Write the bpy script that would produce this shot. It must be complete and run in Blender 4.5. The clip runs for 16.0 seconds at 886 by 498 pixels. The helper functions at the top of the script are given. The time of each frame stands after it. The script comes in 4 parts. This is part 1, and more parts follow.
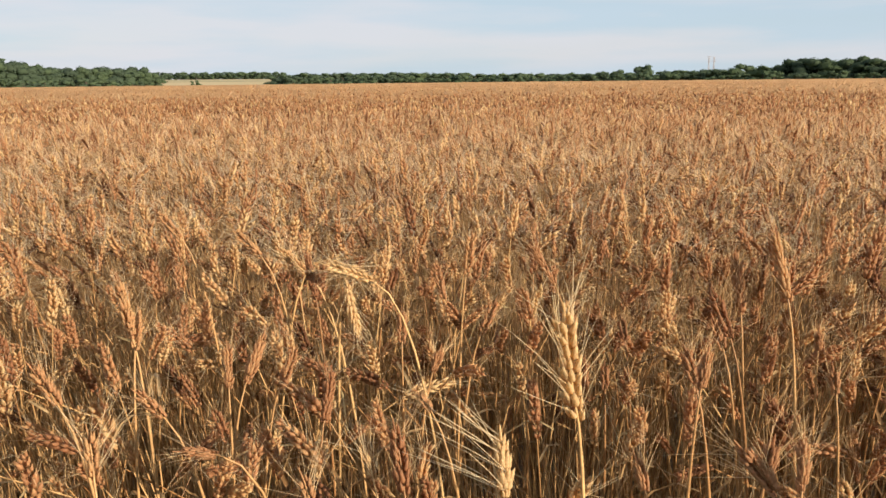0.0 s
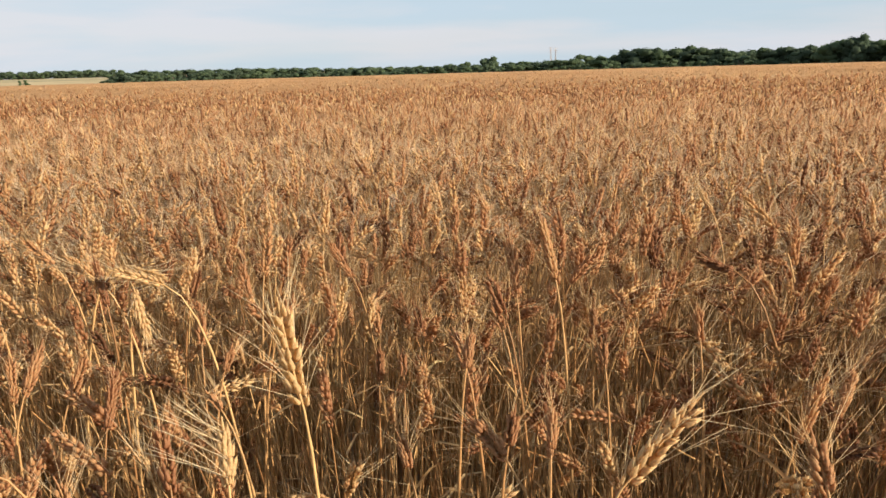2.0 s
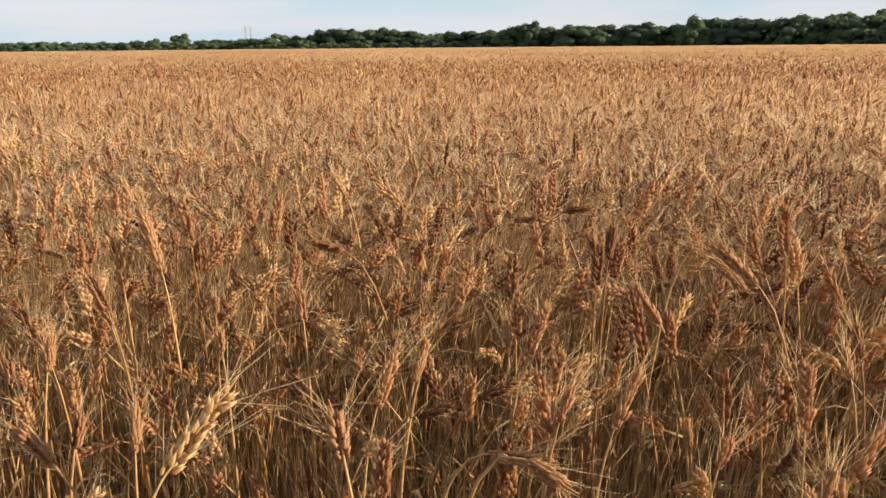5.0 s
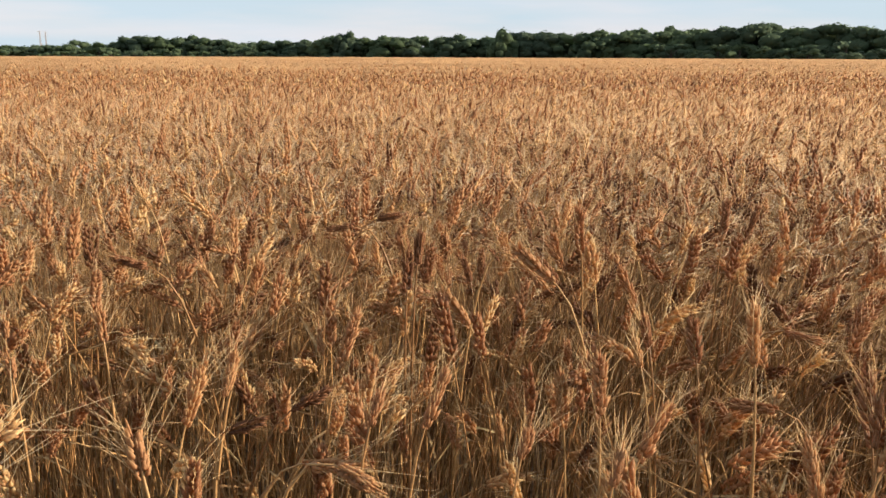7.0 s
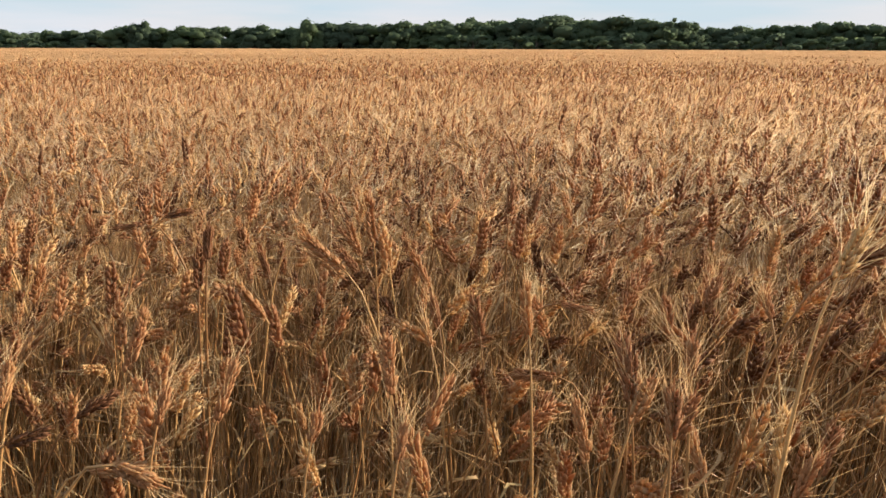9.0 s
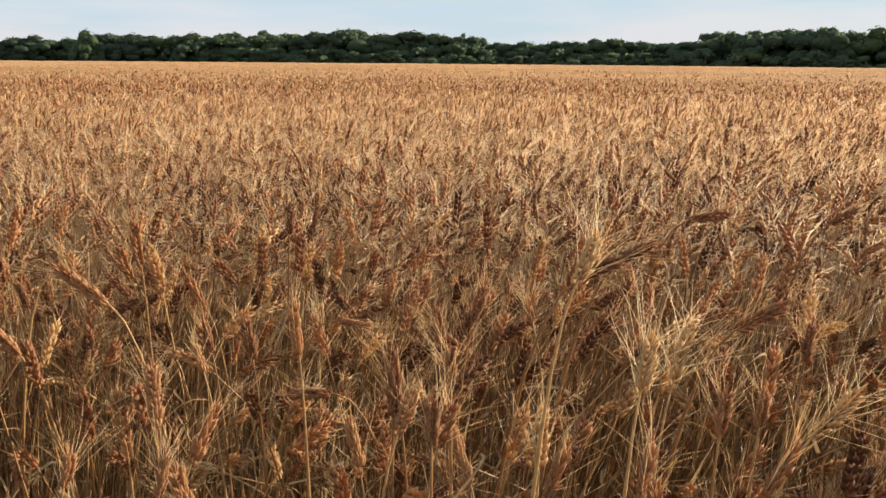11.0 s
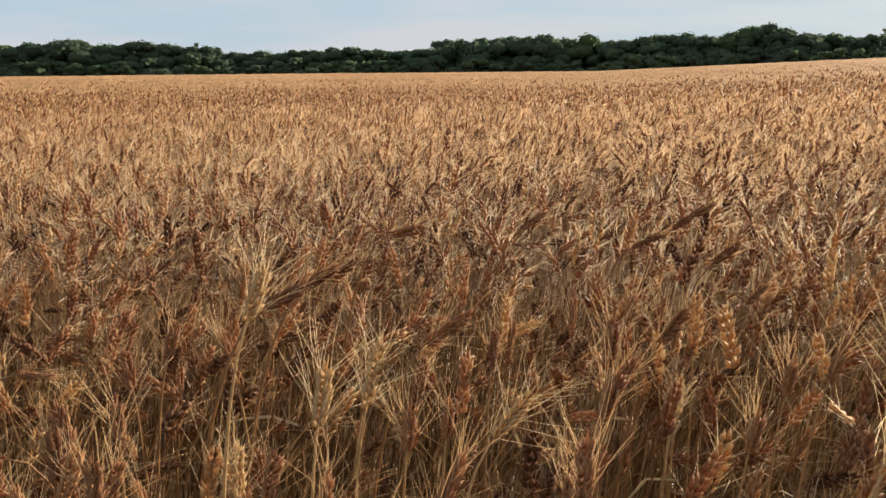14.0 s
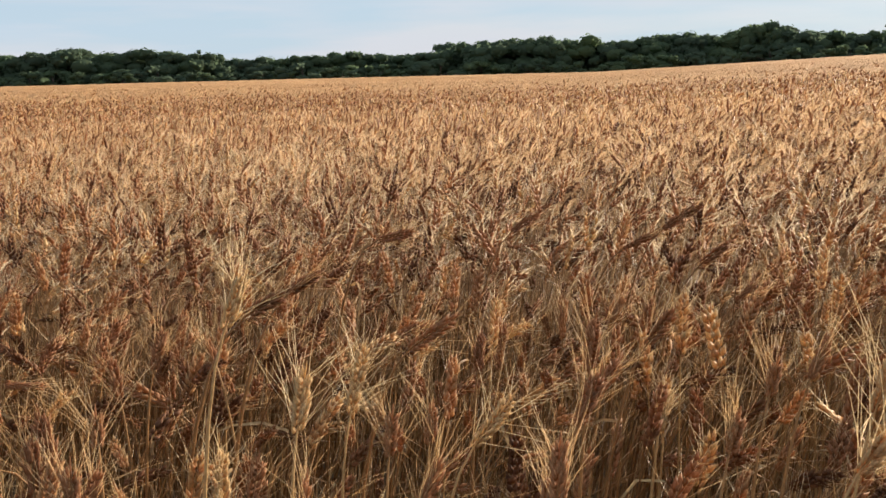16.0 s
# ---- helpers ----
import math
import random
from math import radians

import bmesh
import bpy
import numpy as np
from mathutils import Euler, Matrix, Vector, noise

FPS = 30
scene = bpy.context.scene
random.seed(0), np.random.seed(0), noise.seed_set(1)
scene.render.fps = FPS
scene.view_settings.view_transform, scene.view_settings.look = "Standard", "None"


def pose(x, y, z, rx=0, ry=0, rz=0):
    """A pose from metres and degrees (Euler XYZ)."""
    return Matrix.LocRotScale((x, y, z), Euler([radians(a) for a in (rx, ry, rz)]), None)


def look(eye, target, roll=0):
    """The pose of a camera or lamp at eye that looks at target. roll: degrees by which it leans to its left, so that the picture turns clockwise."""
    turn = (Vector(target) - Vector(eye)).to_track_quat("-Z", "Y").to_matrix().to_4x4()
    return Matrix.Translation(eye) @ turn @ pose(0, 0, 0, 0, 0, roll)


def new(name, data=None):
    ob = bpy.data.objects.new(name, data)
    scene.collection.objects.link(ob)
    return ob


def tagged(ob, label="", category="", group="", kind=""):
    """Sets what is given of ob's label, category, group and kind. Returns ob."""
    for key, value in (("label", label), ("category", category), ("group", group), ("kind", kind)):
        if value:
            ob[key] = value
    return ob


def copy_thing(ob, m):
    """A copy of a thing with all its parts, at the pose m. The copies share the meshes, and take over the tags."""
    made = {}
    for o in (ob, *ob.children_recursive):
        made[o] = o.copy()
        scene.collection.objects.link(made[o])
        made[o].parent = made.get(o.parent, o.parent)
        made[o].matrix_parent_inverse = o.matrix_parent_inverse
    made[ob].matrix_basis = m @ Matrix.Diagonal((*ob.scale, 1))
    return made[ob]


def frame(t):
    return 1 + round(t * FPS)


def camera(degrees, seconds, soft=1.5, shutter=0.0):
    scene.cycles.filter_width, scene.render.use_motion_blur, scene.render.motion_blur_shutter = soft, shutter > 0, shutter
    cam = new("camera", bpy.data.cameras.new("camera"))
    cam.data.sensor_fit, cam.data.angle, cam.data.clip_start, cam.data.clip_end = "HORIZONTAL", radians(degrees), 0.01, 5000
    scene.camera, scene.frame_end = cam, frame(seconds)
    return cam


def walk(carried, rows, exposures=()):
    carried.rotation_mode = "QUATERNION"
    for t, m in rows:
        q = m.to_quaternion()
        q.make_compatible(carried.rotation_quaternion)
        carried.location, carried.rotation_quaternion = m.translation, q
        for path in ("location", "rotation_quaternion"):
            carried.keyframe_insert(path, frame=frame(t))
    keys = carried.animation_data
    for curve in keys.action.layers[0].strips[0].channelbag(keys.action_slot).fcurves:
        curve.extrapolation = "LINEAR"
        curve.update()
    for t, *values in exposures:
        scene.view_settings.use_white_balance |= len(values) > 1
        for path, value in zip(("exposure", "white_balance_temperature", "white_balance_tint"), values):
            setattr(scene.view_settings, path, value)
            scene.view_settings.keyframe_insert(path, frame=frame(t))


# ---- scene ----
# ---- camera and walk ----
cam = camera(54.3, 16.0, soft=1.55)
PATH = [
    (0, (0.000, -0.000, 1.250), (-0.129, 1.958, 0.865), -0.6),
    (0.5, (0.015, -0.012, 1.248), (-0.090, 1.946, 0.853), -0.9),
    (1, (0.037, -0.005, 1.245), (-0.003, 1.955, 0.847), -1.2),
    (1.5, (0.076, -0.021, 1.252), (0.156, 1.937, 0.854), -1.3),
    (2, (0.101, -0.040, 1.257), (0.299, 1.909, 0.852), -1.6),
    (2.5, (0.118, -0.057, 1.267), (0.419, 1.877, 0.854), -1.5),
    (3, (0.147, -0.065, 1.269), (0.553, 1.847, 0.844), -1.5),
    (3.5, (0.171, -0.066, 1.286), (0.695, 1.815, 0.853), -1.2),
    (4, (0.195, -0.057, 1.274), (0.836, 1.784, 0.825), -1.3),
    (4.5, (0.219, -0.085, 1.262), (0.950, 1.718, 0.798), -1.3),
    (5, (0.231, -0.098, 1.268), (1.068, 1.659, 0.807), -0.5),
    (5.2, (0.237, -0.101, 1.266), (1.110, 1.637, 0.800), -0.9),
    (7.5, (0.242, -0.121, 1.267), (1.508, 1.367, 0.838), 0.5),
    (8, (0.244, -0.132, 1.267), (1.582, 1.290, 0.834), 0.2),
    (8.5, (0.247, -0.144, 1.267), (1.662, 1.195, 0.816), 0.2),
    (10.8, (0.256, -0.195, 1.284), (1.982, 0.722, 0.857), 0.3),
    (11, (0.267, -0.197, 1.278), (2.012, 0.681, 0.852), 0.5),
    (11.5, (0.276, -0.214, 1.280), (2.060, 0.577, 0.847), 0.8),
    (12, (0.294, -0.228, 1.283), (2.116, 0.470, 0.844), 1.1),
    (12.5, (0.301, -0.242, 1.284), (2.156, 0.358, 0.838), 1.3),
    (13, (0.304, -0.246, 1.289), (2.186, 0.261, 0.841), 1.3),
    (13.5, (0.299, -0.256, 1.292), (2.204, 0.176, 0.859), 0.6),
    (14, (0.311, -0.268, 1.298), (2.239, 0.076, 0.890), -0.5),
    (14.5, (0.327, -0.281, 1.306), (2.271, -0.022, 0.914), -1.5),
    (15, (0.350, -0.294, 1.301), (2.299, -0.069, 0.913), -1.7),
    (15.5, (0.333, -0.299, 1.304), (2.279, -0.052, 0.913), -1.5),
    (16, (0.316, -0.294, 1.299), (2.243, 0.061, 0.898), -1.4),
]
walk(cam, [(t, look(eye, target, roll)) for t, eye, target, roll in PATH],
     exposures=[(0.0, 0.73, 6450, 10), (5.0, 0.86, 6500, 10), (8.0, 0.92, 6500, 10), (11.0, 0.87, 6500, 10), (13.0, 0.94, 6450, 10), (13.5, 0.84, 6400, 10), (14.0, 0.64, 6350, 10), (15.0, 0.78, 6250, 10), (16.0, 0.78, 6250, 10)])

# ---- world and sun ----
SUN_AZ, SUN_EL = 125.0, 14.5        # compass degrees from +y towards +x, degrees over the horizon
world = bpy.data.worlds.new("evening_sky")
scene.world = world
world.use_nodes = True
wn, wl = world.node_tree.nodes, world.node_tree.links
wn.clear()
w_out = wn.new("ShaderNodeOutputWorld")
w_bg = wn.new("ShaderNodeBackground")
w_sky = wn.new("ShaderNodeTexSky")
w_sky.sky_type = "NISHITA"
w_sky.sun_disc = False
w_sky.sun_elevation, w_sky.sun_rotation = radians(SUN_EL), radians(SUN_AZ)
w_sky.air_density, w_sky.dust_density, w_sky.ozone_density = 1.0, 0.4, 3.0
w_tc = wn.new("ShaderNodeTexCoord")
w_map = wn.new("ShaderNodeMapping")
w_map.inputs["Scale"].default_value = (1.6, 1.6, 14.0)
w_noise = wn.new("ShaderNodeTexNoise")
w_noise.inputs["Scale"].default_value = 1.7
w_noise.inputs["Detail"].default_value = 5.0
w_ramp = wn.new("ShaderNodeValToRGB")
w_ramp.color_ramp.elements[0].position, w_ramp.color_ramp.elements[0].color = 0.38, (0.84, 0.84, 0.84, 1)
w_ramp.color_ramp.elements[1].position, w_ramp.color_ramp.elements[1].color = 0.74, (0.95, 0.95, 0.95, 1)
w_mix = wn.new("ShaderNodeMixRGB")
w_veil = wn.new("ShaderNodeMixRGB")                            # thin high cloud, whiter and bluer by turns
w_veil.inputs["Color1"].default_value = (4.15, 5.0, 5.75, 1)
w_veil.inputs["Color2"].default_value = (5.3, 5.35, 5.75, 1)
w_map2 = wn.new("ShaderNodeMapping")
w_map2.inputs["Scale"].default_value = (2.0, 2.0, 17.0)
w_map2.inputs["Location"].default_value = (3.1, 0.4, 0.2)
w_noise2 = wn.new("ShaderNodeTexNoise")
w_noise2.inputs["Scale"].default_value = 1.5
w_noise2.inputs["Detail"].default_value = 6.0
w_ramp2 = wn.new("ShaderNodeValToRGB")
w_ramp2.color_ramp.elements[0].position, w_ramp2.color_ramp.elements[1].position = 0.40, 0.62
wl.new(w_tc.outputs["Generated"], w_map2.inputs["Vector"])
wl.new(w_map2.outputs["Vector"], w_noise2.inputs["Vector"])
wl.new(w_noise2.outputs["Fac"], w_ramp2.inputs["Fac"])
wl.new(w_ramp2.outputs["Color"], w_veil.inputs["Fac"])
w_sep = wn.new("ShaderNodeSeparateXYZ")
w_north = wn.new("ShaderNodeMapRange")                         # the veil of cloud is thicker to the north
w_north.inputs["From Min"].default_value, w_north.inputs["From Max"].default_value = -0.1, 1.0
w_north.inputs["To Min"].default_value, w_north.inputs["To Max"].default_value = 1.0, 1.11
w_thick = wn.new("ShaderNodeVectorMath")
w_thick.operation = "SCALE"
wl.new(w_tc.outputs["Generated"], w_sep.inputs["Vector"])
wl.new(w_sep.outputs["Y"], w_north.inputs["Value"])
wl.new(w_veil.outputs["Color"], w_thick.inputs[0])
wl.new(w_north.outputs["Result"], w_thick.inputs["Scale"])
wl.new(w_thick.outputs["Vector"], w_mix.inputs["Color2"])
wl.new(w_tc.outputs["Generated"], w_map.inputs["Vector"])
wl.new(w_map.outputs["Vector"], w_noise.inputs["Vector"])
wl.new(w_noise.outputs["Fac"], w_ramp.inputs["Fac"])
wl.new(w_ramp.outputs["Color"], w_mix.inputs["Fac"])
wl.new(w_sky.outputs["Color"], w_mix.inputs["Color1"])
wl.new(w_mix.outputs["Color"], w_bg.inputs["Color"])
wl.new(w_bg.outputs["Background"], w_out.inputs["Surface"])
w_bg.inputs["Strength"].default_value = 0.0755

sun_data = bpy.data.lights.new("sun", "SUN")
sun_data.energy, sun_data.angle, sun_data.color = 5.8, radians(0.6), (1.0, 0.845, 0.665)
sun = new("sun", sun_data)
az, el = radians(SUN_AZ), radians(SUN_EL)
SUN_DIR = Vector((math.sin(az) * math.cos(el), math.cos(az) * math.cos(el), math.sin(el)))
sun.matrix_world = look(SUN_DIR * 60, (0, 0, 0))


# ---- materials ----
def node_material(name):
    m = bpy.data.materials.new(name)
    m.use_nodes = True
    return m, m.node_tree.nodes, m.node_tree.links, m.node_tree.nodes["Principled BSDF"]


def ramp(nodes, stops):
    r = nodes.new("ShaderNodeValToRGB")
    e = r.color_ramp.elements
    while len(e) < len(stops):
        e.new(0.5)
    for k, (p, c) in zip(e, stops):
        k.position, k.color = p, (*c, 1)
    return r


def straw(name, stops, rough, through_light, grain_scale, grain, bump=0.0, shine=0.25):
    """Dry plant matter: a hue per plant, a shade per piece, fibre grain, and some light let through."""
    m, n, l, p = node_material(name)
    at = n.new("ShaderNodeAttribute")
    at.attribute_name = "tone"
    info = n.new("ShaderNodeObjectInfo")
    less = n.new("ShaderNodeMath")
    less.operation = "LESS_THAN"
    less.inputs[1].default_value = -0.5
    pick = n.new("ShaderNodeMix")
    l.new(at.outputs["Fac"], less.inputs[0])
    l.new(less.outputs[0], pick.inputs["Factor"])
    l.new(at.outputs["Fac"], pick.inputs["A"])
    l.new(info.outputs["Random"], pick.inputs["B"])
    geo = n.new("ShaderNodeNewGeometry")
    isl = n.new("ShaderNodeMath")
    isl.operation = "MULTIPLY_ADD"
    isl.inputs[1].default_value = 0.24
    l.new(geo.outputs["Random Per Island"], isl.inputs[0])
    l.new(pick.outputs["Result"], isl.inputs[2])
    back = n.new("ShaderNodeMath")
    back.operation = "SUBTRACT"
    back.inputs[1].default_value = 0.12
    l.new(isl.outputs[0], back.inputs[0])
    r = ramp(n, stops)
    l.new(back.outputs[0], r.inputs["Fac"])
    tc = n.new("ShaderNodeTexCoord")
    no = n.new("ShaderNodeTexNoise")
    no.inputs["Scale"].default_value = grain_scale
    no.inputs["Detail"].default_value = 3.0
    l.new(tc.outputs["Object"], no.inputs["Vector"])
    gr = ramp(n, [(0.3, (1 - grain,) * 3), (0.7, (1 + grain * 0.6,) * 3)])
    l.new(no.outputs["Fac"], gr.inputs["Fac"])
    mul = n.new("ShaderNodeMixRGB")
    mul.blend_type = "MULTIPLY"
    mul.inputs["Fac"].default_value = 1.0
    l.new(r.outputs["Color"], mul.inputs["Color1"])
    l.new(gr.outputs["Color"], mul.inputs["Color2"])
    l.new(mul.outputs["Color"], p.inputs["Base Color"])
    p.inputs["Roughness"].default_value = rough
    p.inputs["Specular IOR Level"].default_value = shine
    if bump:
        b = n.new("ShaderNodeBump")
        b.inputs["Strength"].default_value = bump
        b.inputs["Distance"].default_value = 0.0008
        l.new(no.outputs["Fac"], b.inputs["Height"])
        l.new(b.outputs["Normal"], p.inputs["Normal"])
    if through_light:
        tr = n.new("ShaderNodeBsdfTranslucent")
        mx = n.new("ShaderNodeMixShader")
        mx.inputs["Fac"].default_value = through_light
        l.new(mul.outputs["Color"], tr.inputs["Color"])
        l.new(p.outputs["BSDF"], mx.inputs[1])
        l.new(tr.outputs["BSDF"], mx.inputs[2])
        l.new(mx.outputs["Shader"], n["Material Output"].inputs["Surface"])
    return m


EAR = straw("wheat_ear", [(0.0, (0.195, 0.090, 0.044)), (0.35, (0.395, 0.186, 0.087)), (0.7, (0.555, 0.300, 0.142)),
                          (0.88, (0.66, 0.41, 0.19)), (1.0, (0.77, 0.56, 0.29))], 0.55, 0.52, 420, 0.30, 0.8, 0.25)
STEM = straw("wheat_straw", [(0.0, (0.18, 0.084, 0.032)), (0.5, (0.345, 0.180, 0.068)), (1.0, (0.57, 0.36, 0.155))], 0.42, 0.1, 160, 0.25)
AWN = straw("wheat_awn", [(0.0, (0.79, 0.565, 0.32)), (0.5, (0.90, 0.70, 0.44)), (1.0, (0.96, 0.83, 0.59))], 0.34, 0.70, 60, 0.12, 0.0, 0.32)
AWN_MASS = straw("wheat_awn_mass", [(0.0, (0.62, 0.385, 0.188)), (0.6, (0.77, 0.53, 0.295)), (1.0, (0.90, 0.71, 0.46))], 0.70, 0.64, 60, 0.15, 0.0, 0.1)
LEAF = straw("dry_leaf", [(0.0, (0.27, 0.145, 0.055)), (0.55, (0.43, 0.26, 0.11)), (0.9, (0.52, 0.37, 0.185)),
                          (1.0, (0.56, 0.42, 0.20))], 0.6, 0.35, 130, 0.3)


def soil_material():
    m, n, l, p = node_material("dry_soil")
    tc = n.new("ShaderNodeTexCoord")
    a, b = n.new("ShaderNodeTexNoise"), n.new("ShaderNodeTexNoise")
    a.inputs["Scale"].default_value, b.inputs["Scale"].default_value = 3.0, 60.0
    a.inputs["Detail"].default_value = b.inputs["Detail"].default_value = 6.0
    l.new(tc.outputs["Object"], a.inputs["Vector"])
    l.new(tc.outputs["Object"], b.inputs["Vector"])
    r = ramp(n, [(0.3, (0.085, 0.054, 0.030)), (0.55, (0.17, 0.11, 0.058)), (0.75, (0.27, 0.18, 0.095))])
    add = n.new("ShaderNodeMath")
    add.operation = "MULTIPLY_ADD"
    add.inputs[1].default_value = 0.5
    half = n.new("ShaderNodeMath")
    half.operation = "MULTIPLY"
    half.inputs[1].default_value = 0.5
    l.new(b.outputs["Fac"], half.inputs[0])
    l.new(a.outputs["Fac"], add.inputs[0])
    l.new(half.outputs[0], add.inputs[2])
    l.new(add.outputs[0], r.inputs["Fac"])
    l.new(r.outputs["Color"], p.inputs["Base Color"])
    p.inputs["Roughness"].default_value = 0.95
    bu = n.new("ShaderNodeBump")
    bu.inputs["Strength"].default_value, bu.inputs["Distance"].default_value = 0.8, 0.02
    l.new(b.outputs["Fac"], bu.inputs["Height"])
    l.new(bu.outputs["Normal"], p.inputs["Normal"])
    return m


def canopy_material():
    """Massed ears seen from afar: ear-sized mottling, its darks painted as shade between ears, and broad drifts of
    riper and paler crop.
    """
    m, n, l, p = node_material("massed_ears")
    tc = n.new("ShaderNodeTexCoord")
    fine, broad = n.new("ShaderNodeTexNoise"), n.new("ShaderNodeTexNoise")
    fine.inputs["Scale"].default_value, broad.inputs["Scale"].default_value = 9.0, 0.12
    fine.inputs["Detail"].default_value, broad.inputs["Detail"].default_value = 8.0, 4.0
    fine.inputs["Roughness"].default_value = 0.75
    l.new(tc.outputs["Object"], fine.inputs["Vector"])
    l.new(tc.outputs["Object"], broad.inputs["Vector"])
    r1 = ramp(n, [(0.25, (0.25, 0.120, 0.052)), (0.5, (0.53, 0.305, 0.142)), (0.75, (0.72, 0.475, 0.235))])
    l.new(fine.outputs["Fac"], r1.inputs["Fac"])
    r2 = ramp(n, [(0.35, (0.88, 0.84, 0.80)), (0.65, (1.1, 1.1, 1.08))])
    l.new(broad.outputs["Fac"], r2.inputs["Fac"])
    mul = n.new("ShaderNodeMixRGB")
    mul.blend_type = "MULTIPLY"
    mul.inputs["Fac"].default_value = 1.0
    l.new(r1.outputs["Color"], mul.inputs["Color1"])
    l.new(r2.outputs["Color"], mul.inputs["Color2"])
    l.new(mul.outputs["Color"], p.inputs["Base Color"])
    p.inputs["Roughness"].default_value = 0.95
    p.inputs["Specular IOR Level"].default_value = 0.05
    bu = n.new("ShaderNodeBump")
    bu.inputs["Strength"].default_value, bu.inputs["Distance"].default_value = 1.0, 0.12
    l.new(fine.outputs["Fac"], bu.inputs["Height"])
    l.new(bu.outputs["Normal"], p.inputs["Normal"])
    return m


def land_material():
    """Farmland: stubble in pale strips between grass, by place."""
    m, n, l, p = node_material("farmland")
    tc = n.new("ShaderNodeTexCoord")
    a = n.new("ShaderNodeTexNoise")
    a.inputs["Scale"].default_value, a.inputs["Detail"].default_value = 0.02, 8.0
    mp = n.new("ShaderNodeMapping")
    mp.inputs["Scale"].default_value = (0.35, 1.0, 1.0)
    l.new(tc.outputs["Object"], mp.inputs["Vector"])
    l.new(mp.outputs["Vector"], a.inputs["Vector"])
    r = ramp(n, [(0.38, (0.16, 0.17, 0.06)), (0.5, (0.40, 0.31, 0.15)), (0.65, (0.50, 0.38, 0.19))])
    l.new(a.outputs["Fac"], r.inputs["Fac"])
    l.new(r.outputs["Color"], p.inputs["Base Color"])
    p.inputs["Roughness"].default_value = 0.9
    return m


def foliage_material(name, stops):
    m, n, l, p = node_material(name)
    geo = n.new("ShaderNodeNewGeometry")
    info = n.new("ShaderNodeObjectInfo")
    ad = n.new("ShaderNodeMath")
    ad.operation = "MULTIPLY_ADD"
    ad.inputs[1].default_value = 0.3
    hf = n.new("ShaderNodeMath")
    hf.operation = "MULTIPLY"
    hf.inputs[1].default_value = 0.7
    l.new(info.outputs["Random"], hf.inputs[0])
    l.new(geo.outputs["Random Per Island"], ad.inputs[0])
    l.new(hf.outputs[0], ad.inputs[2])
    r = ramp(n, stops)
    l.new(ad.outputs[0], r.inputs["Fac"])
    l.new(r.outputs["Color"], p.inputs["Base Color"])
    p.inputs["Roughness"].default_value = 0.9
    p.inputs["Specular IOR Level"].default_value = 0.05
    tr = n.new("ShaderNodeBsdfTranslucent")
    mx = n.new("ShaderNodeMixShader")
    mx.inputs["Fac"].default_value = 0.62
    l.new(r.outputs["Color"], tr.inputs["Color"])
    l.new(p.outputs["BSDF"], mx.inputs[1])
    l.new(tr.outputs["BSDF"], mx.inputs[2])
    l.new(mx.outputs["Shader"], n["Material Output"].inputs["Surface"])
    return m


def plain_material(name, c1, c2, scale, rough, metal=0.0):
    m, n, l, p = node_material(name)
    tc = n.new("ShaderNodeTexCoord")
    a = n.new("ShaderNodeTexNoise")
    a.inputs["Scale"].default_value, a.inputs["Detail"].default_value = scale, 5.0
    l.new(tc.outputs["Object"], a.inputs["Vector"])
    r = ramp(n, [(0.35, c1), (0.65, c2)])
    l.new(a.outputs["Fac"], r.inputs["Fac"])
    l.new(r.outputs["Color"], p.inputs["Base Color"])
    p.inputs["Roughness"].default_value, p.inputs["Metallic"].default_value = rough, metal
    return m


SOIL, CANOPY, LAND = soil_material(), canopy_material(), land_material()
LEAVES = foliage_material("broad_leaves", [(0.0, (0.094, 0.130, 0.090)), (0.5, (0.114, 0.160, 0.096)), (1.0, (0.150, 0.205, 0.102))])
BARK = plain_material("bark", (0.06, 0.045, 0.035), (0.13, 0.10, 0.075), 4.0, 0.9)
STEEL = plain_material("galvanised_steel", (0.28, 0.25, 0.24), (0.36, 0.33, 0.32), 0.4, 0.6, 0.3)
rng = np.random.default_rng(7)


# ---- ground ----
def smooth(a, b, v):
    u = np.clip((v - a) / (b - a), 0, 1)
    return u * u * (3 - 2 * u)


def ground_z(x, y):
    """The lie of the land: level, a low rise behind the field's near corner, a slight fall, far fields that rise again."""
    r = np.hypot(x, y)
    slope = 0.04 * np.clip(np.sqrt(y * y + 0.8) - y, 0, 90) * 0.5
    return slope - 0.45 * smooth(70, 240, r) + 6.0 * smooth(420, 1100, r) - 1.2 * smooth(240, 420, r)


def swell(x, y):
    """Slow drifts of taller and shorter crop, in -1 to 1."""
    return (np.sin(1.7 * x + 0.6 * y + 1.0) + np.sin(0.5 * x - 1.3 * y) + np.sin(2.9 * y + 1.1 * x + 2.0) + np.sin(0.23 * x + 0.31 * y)) / 4


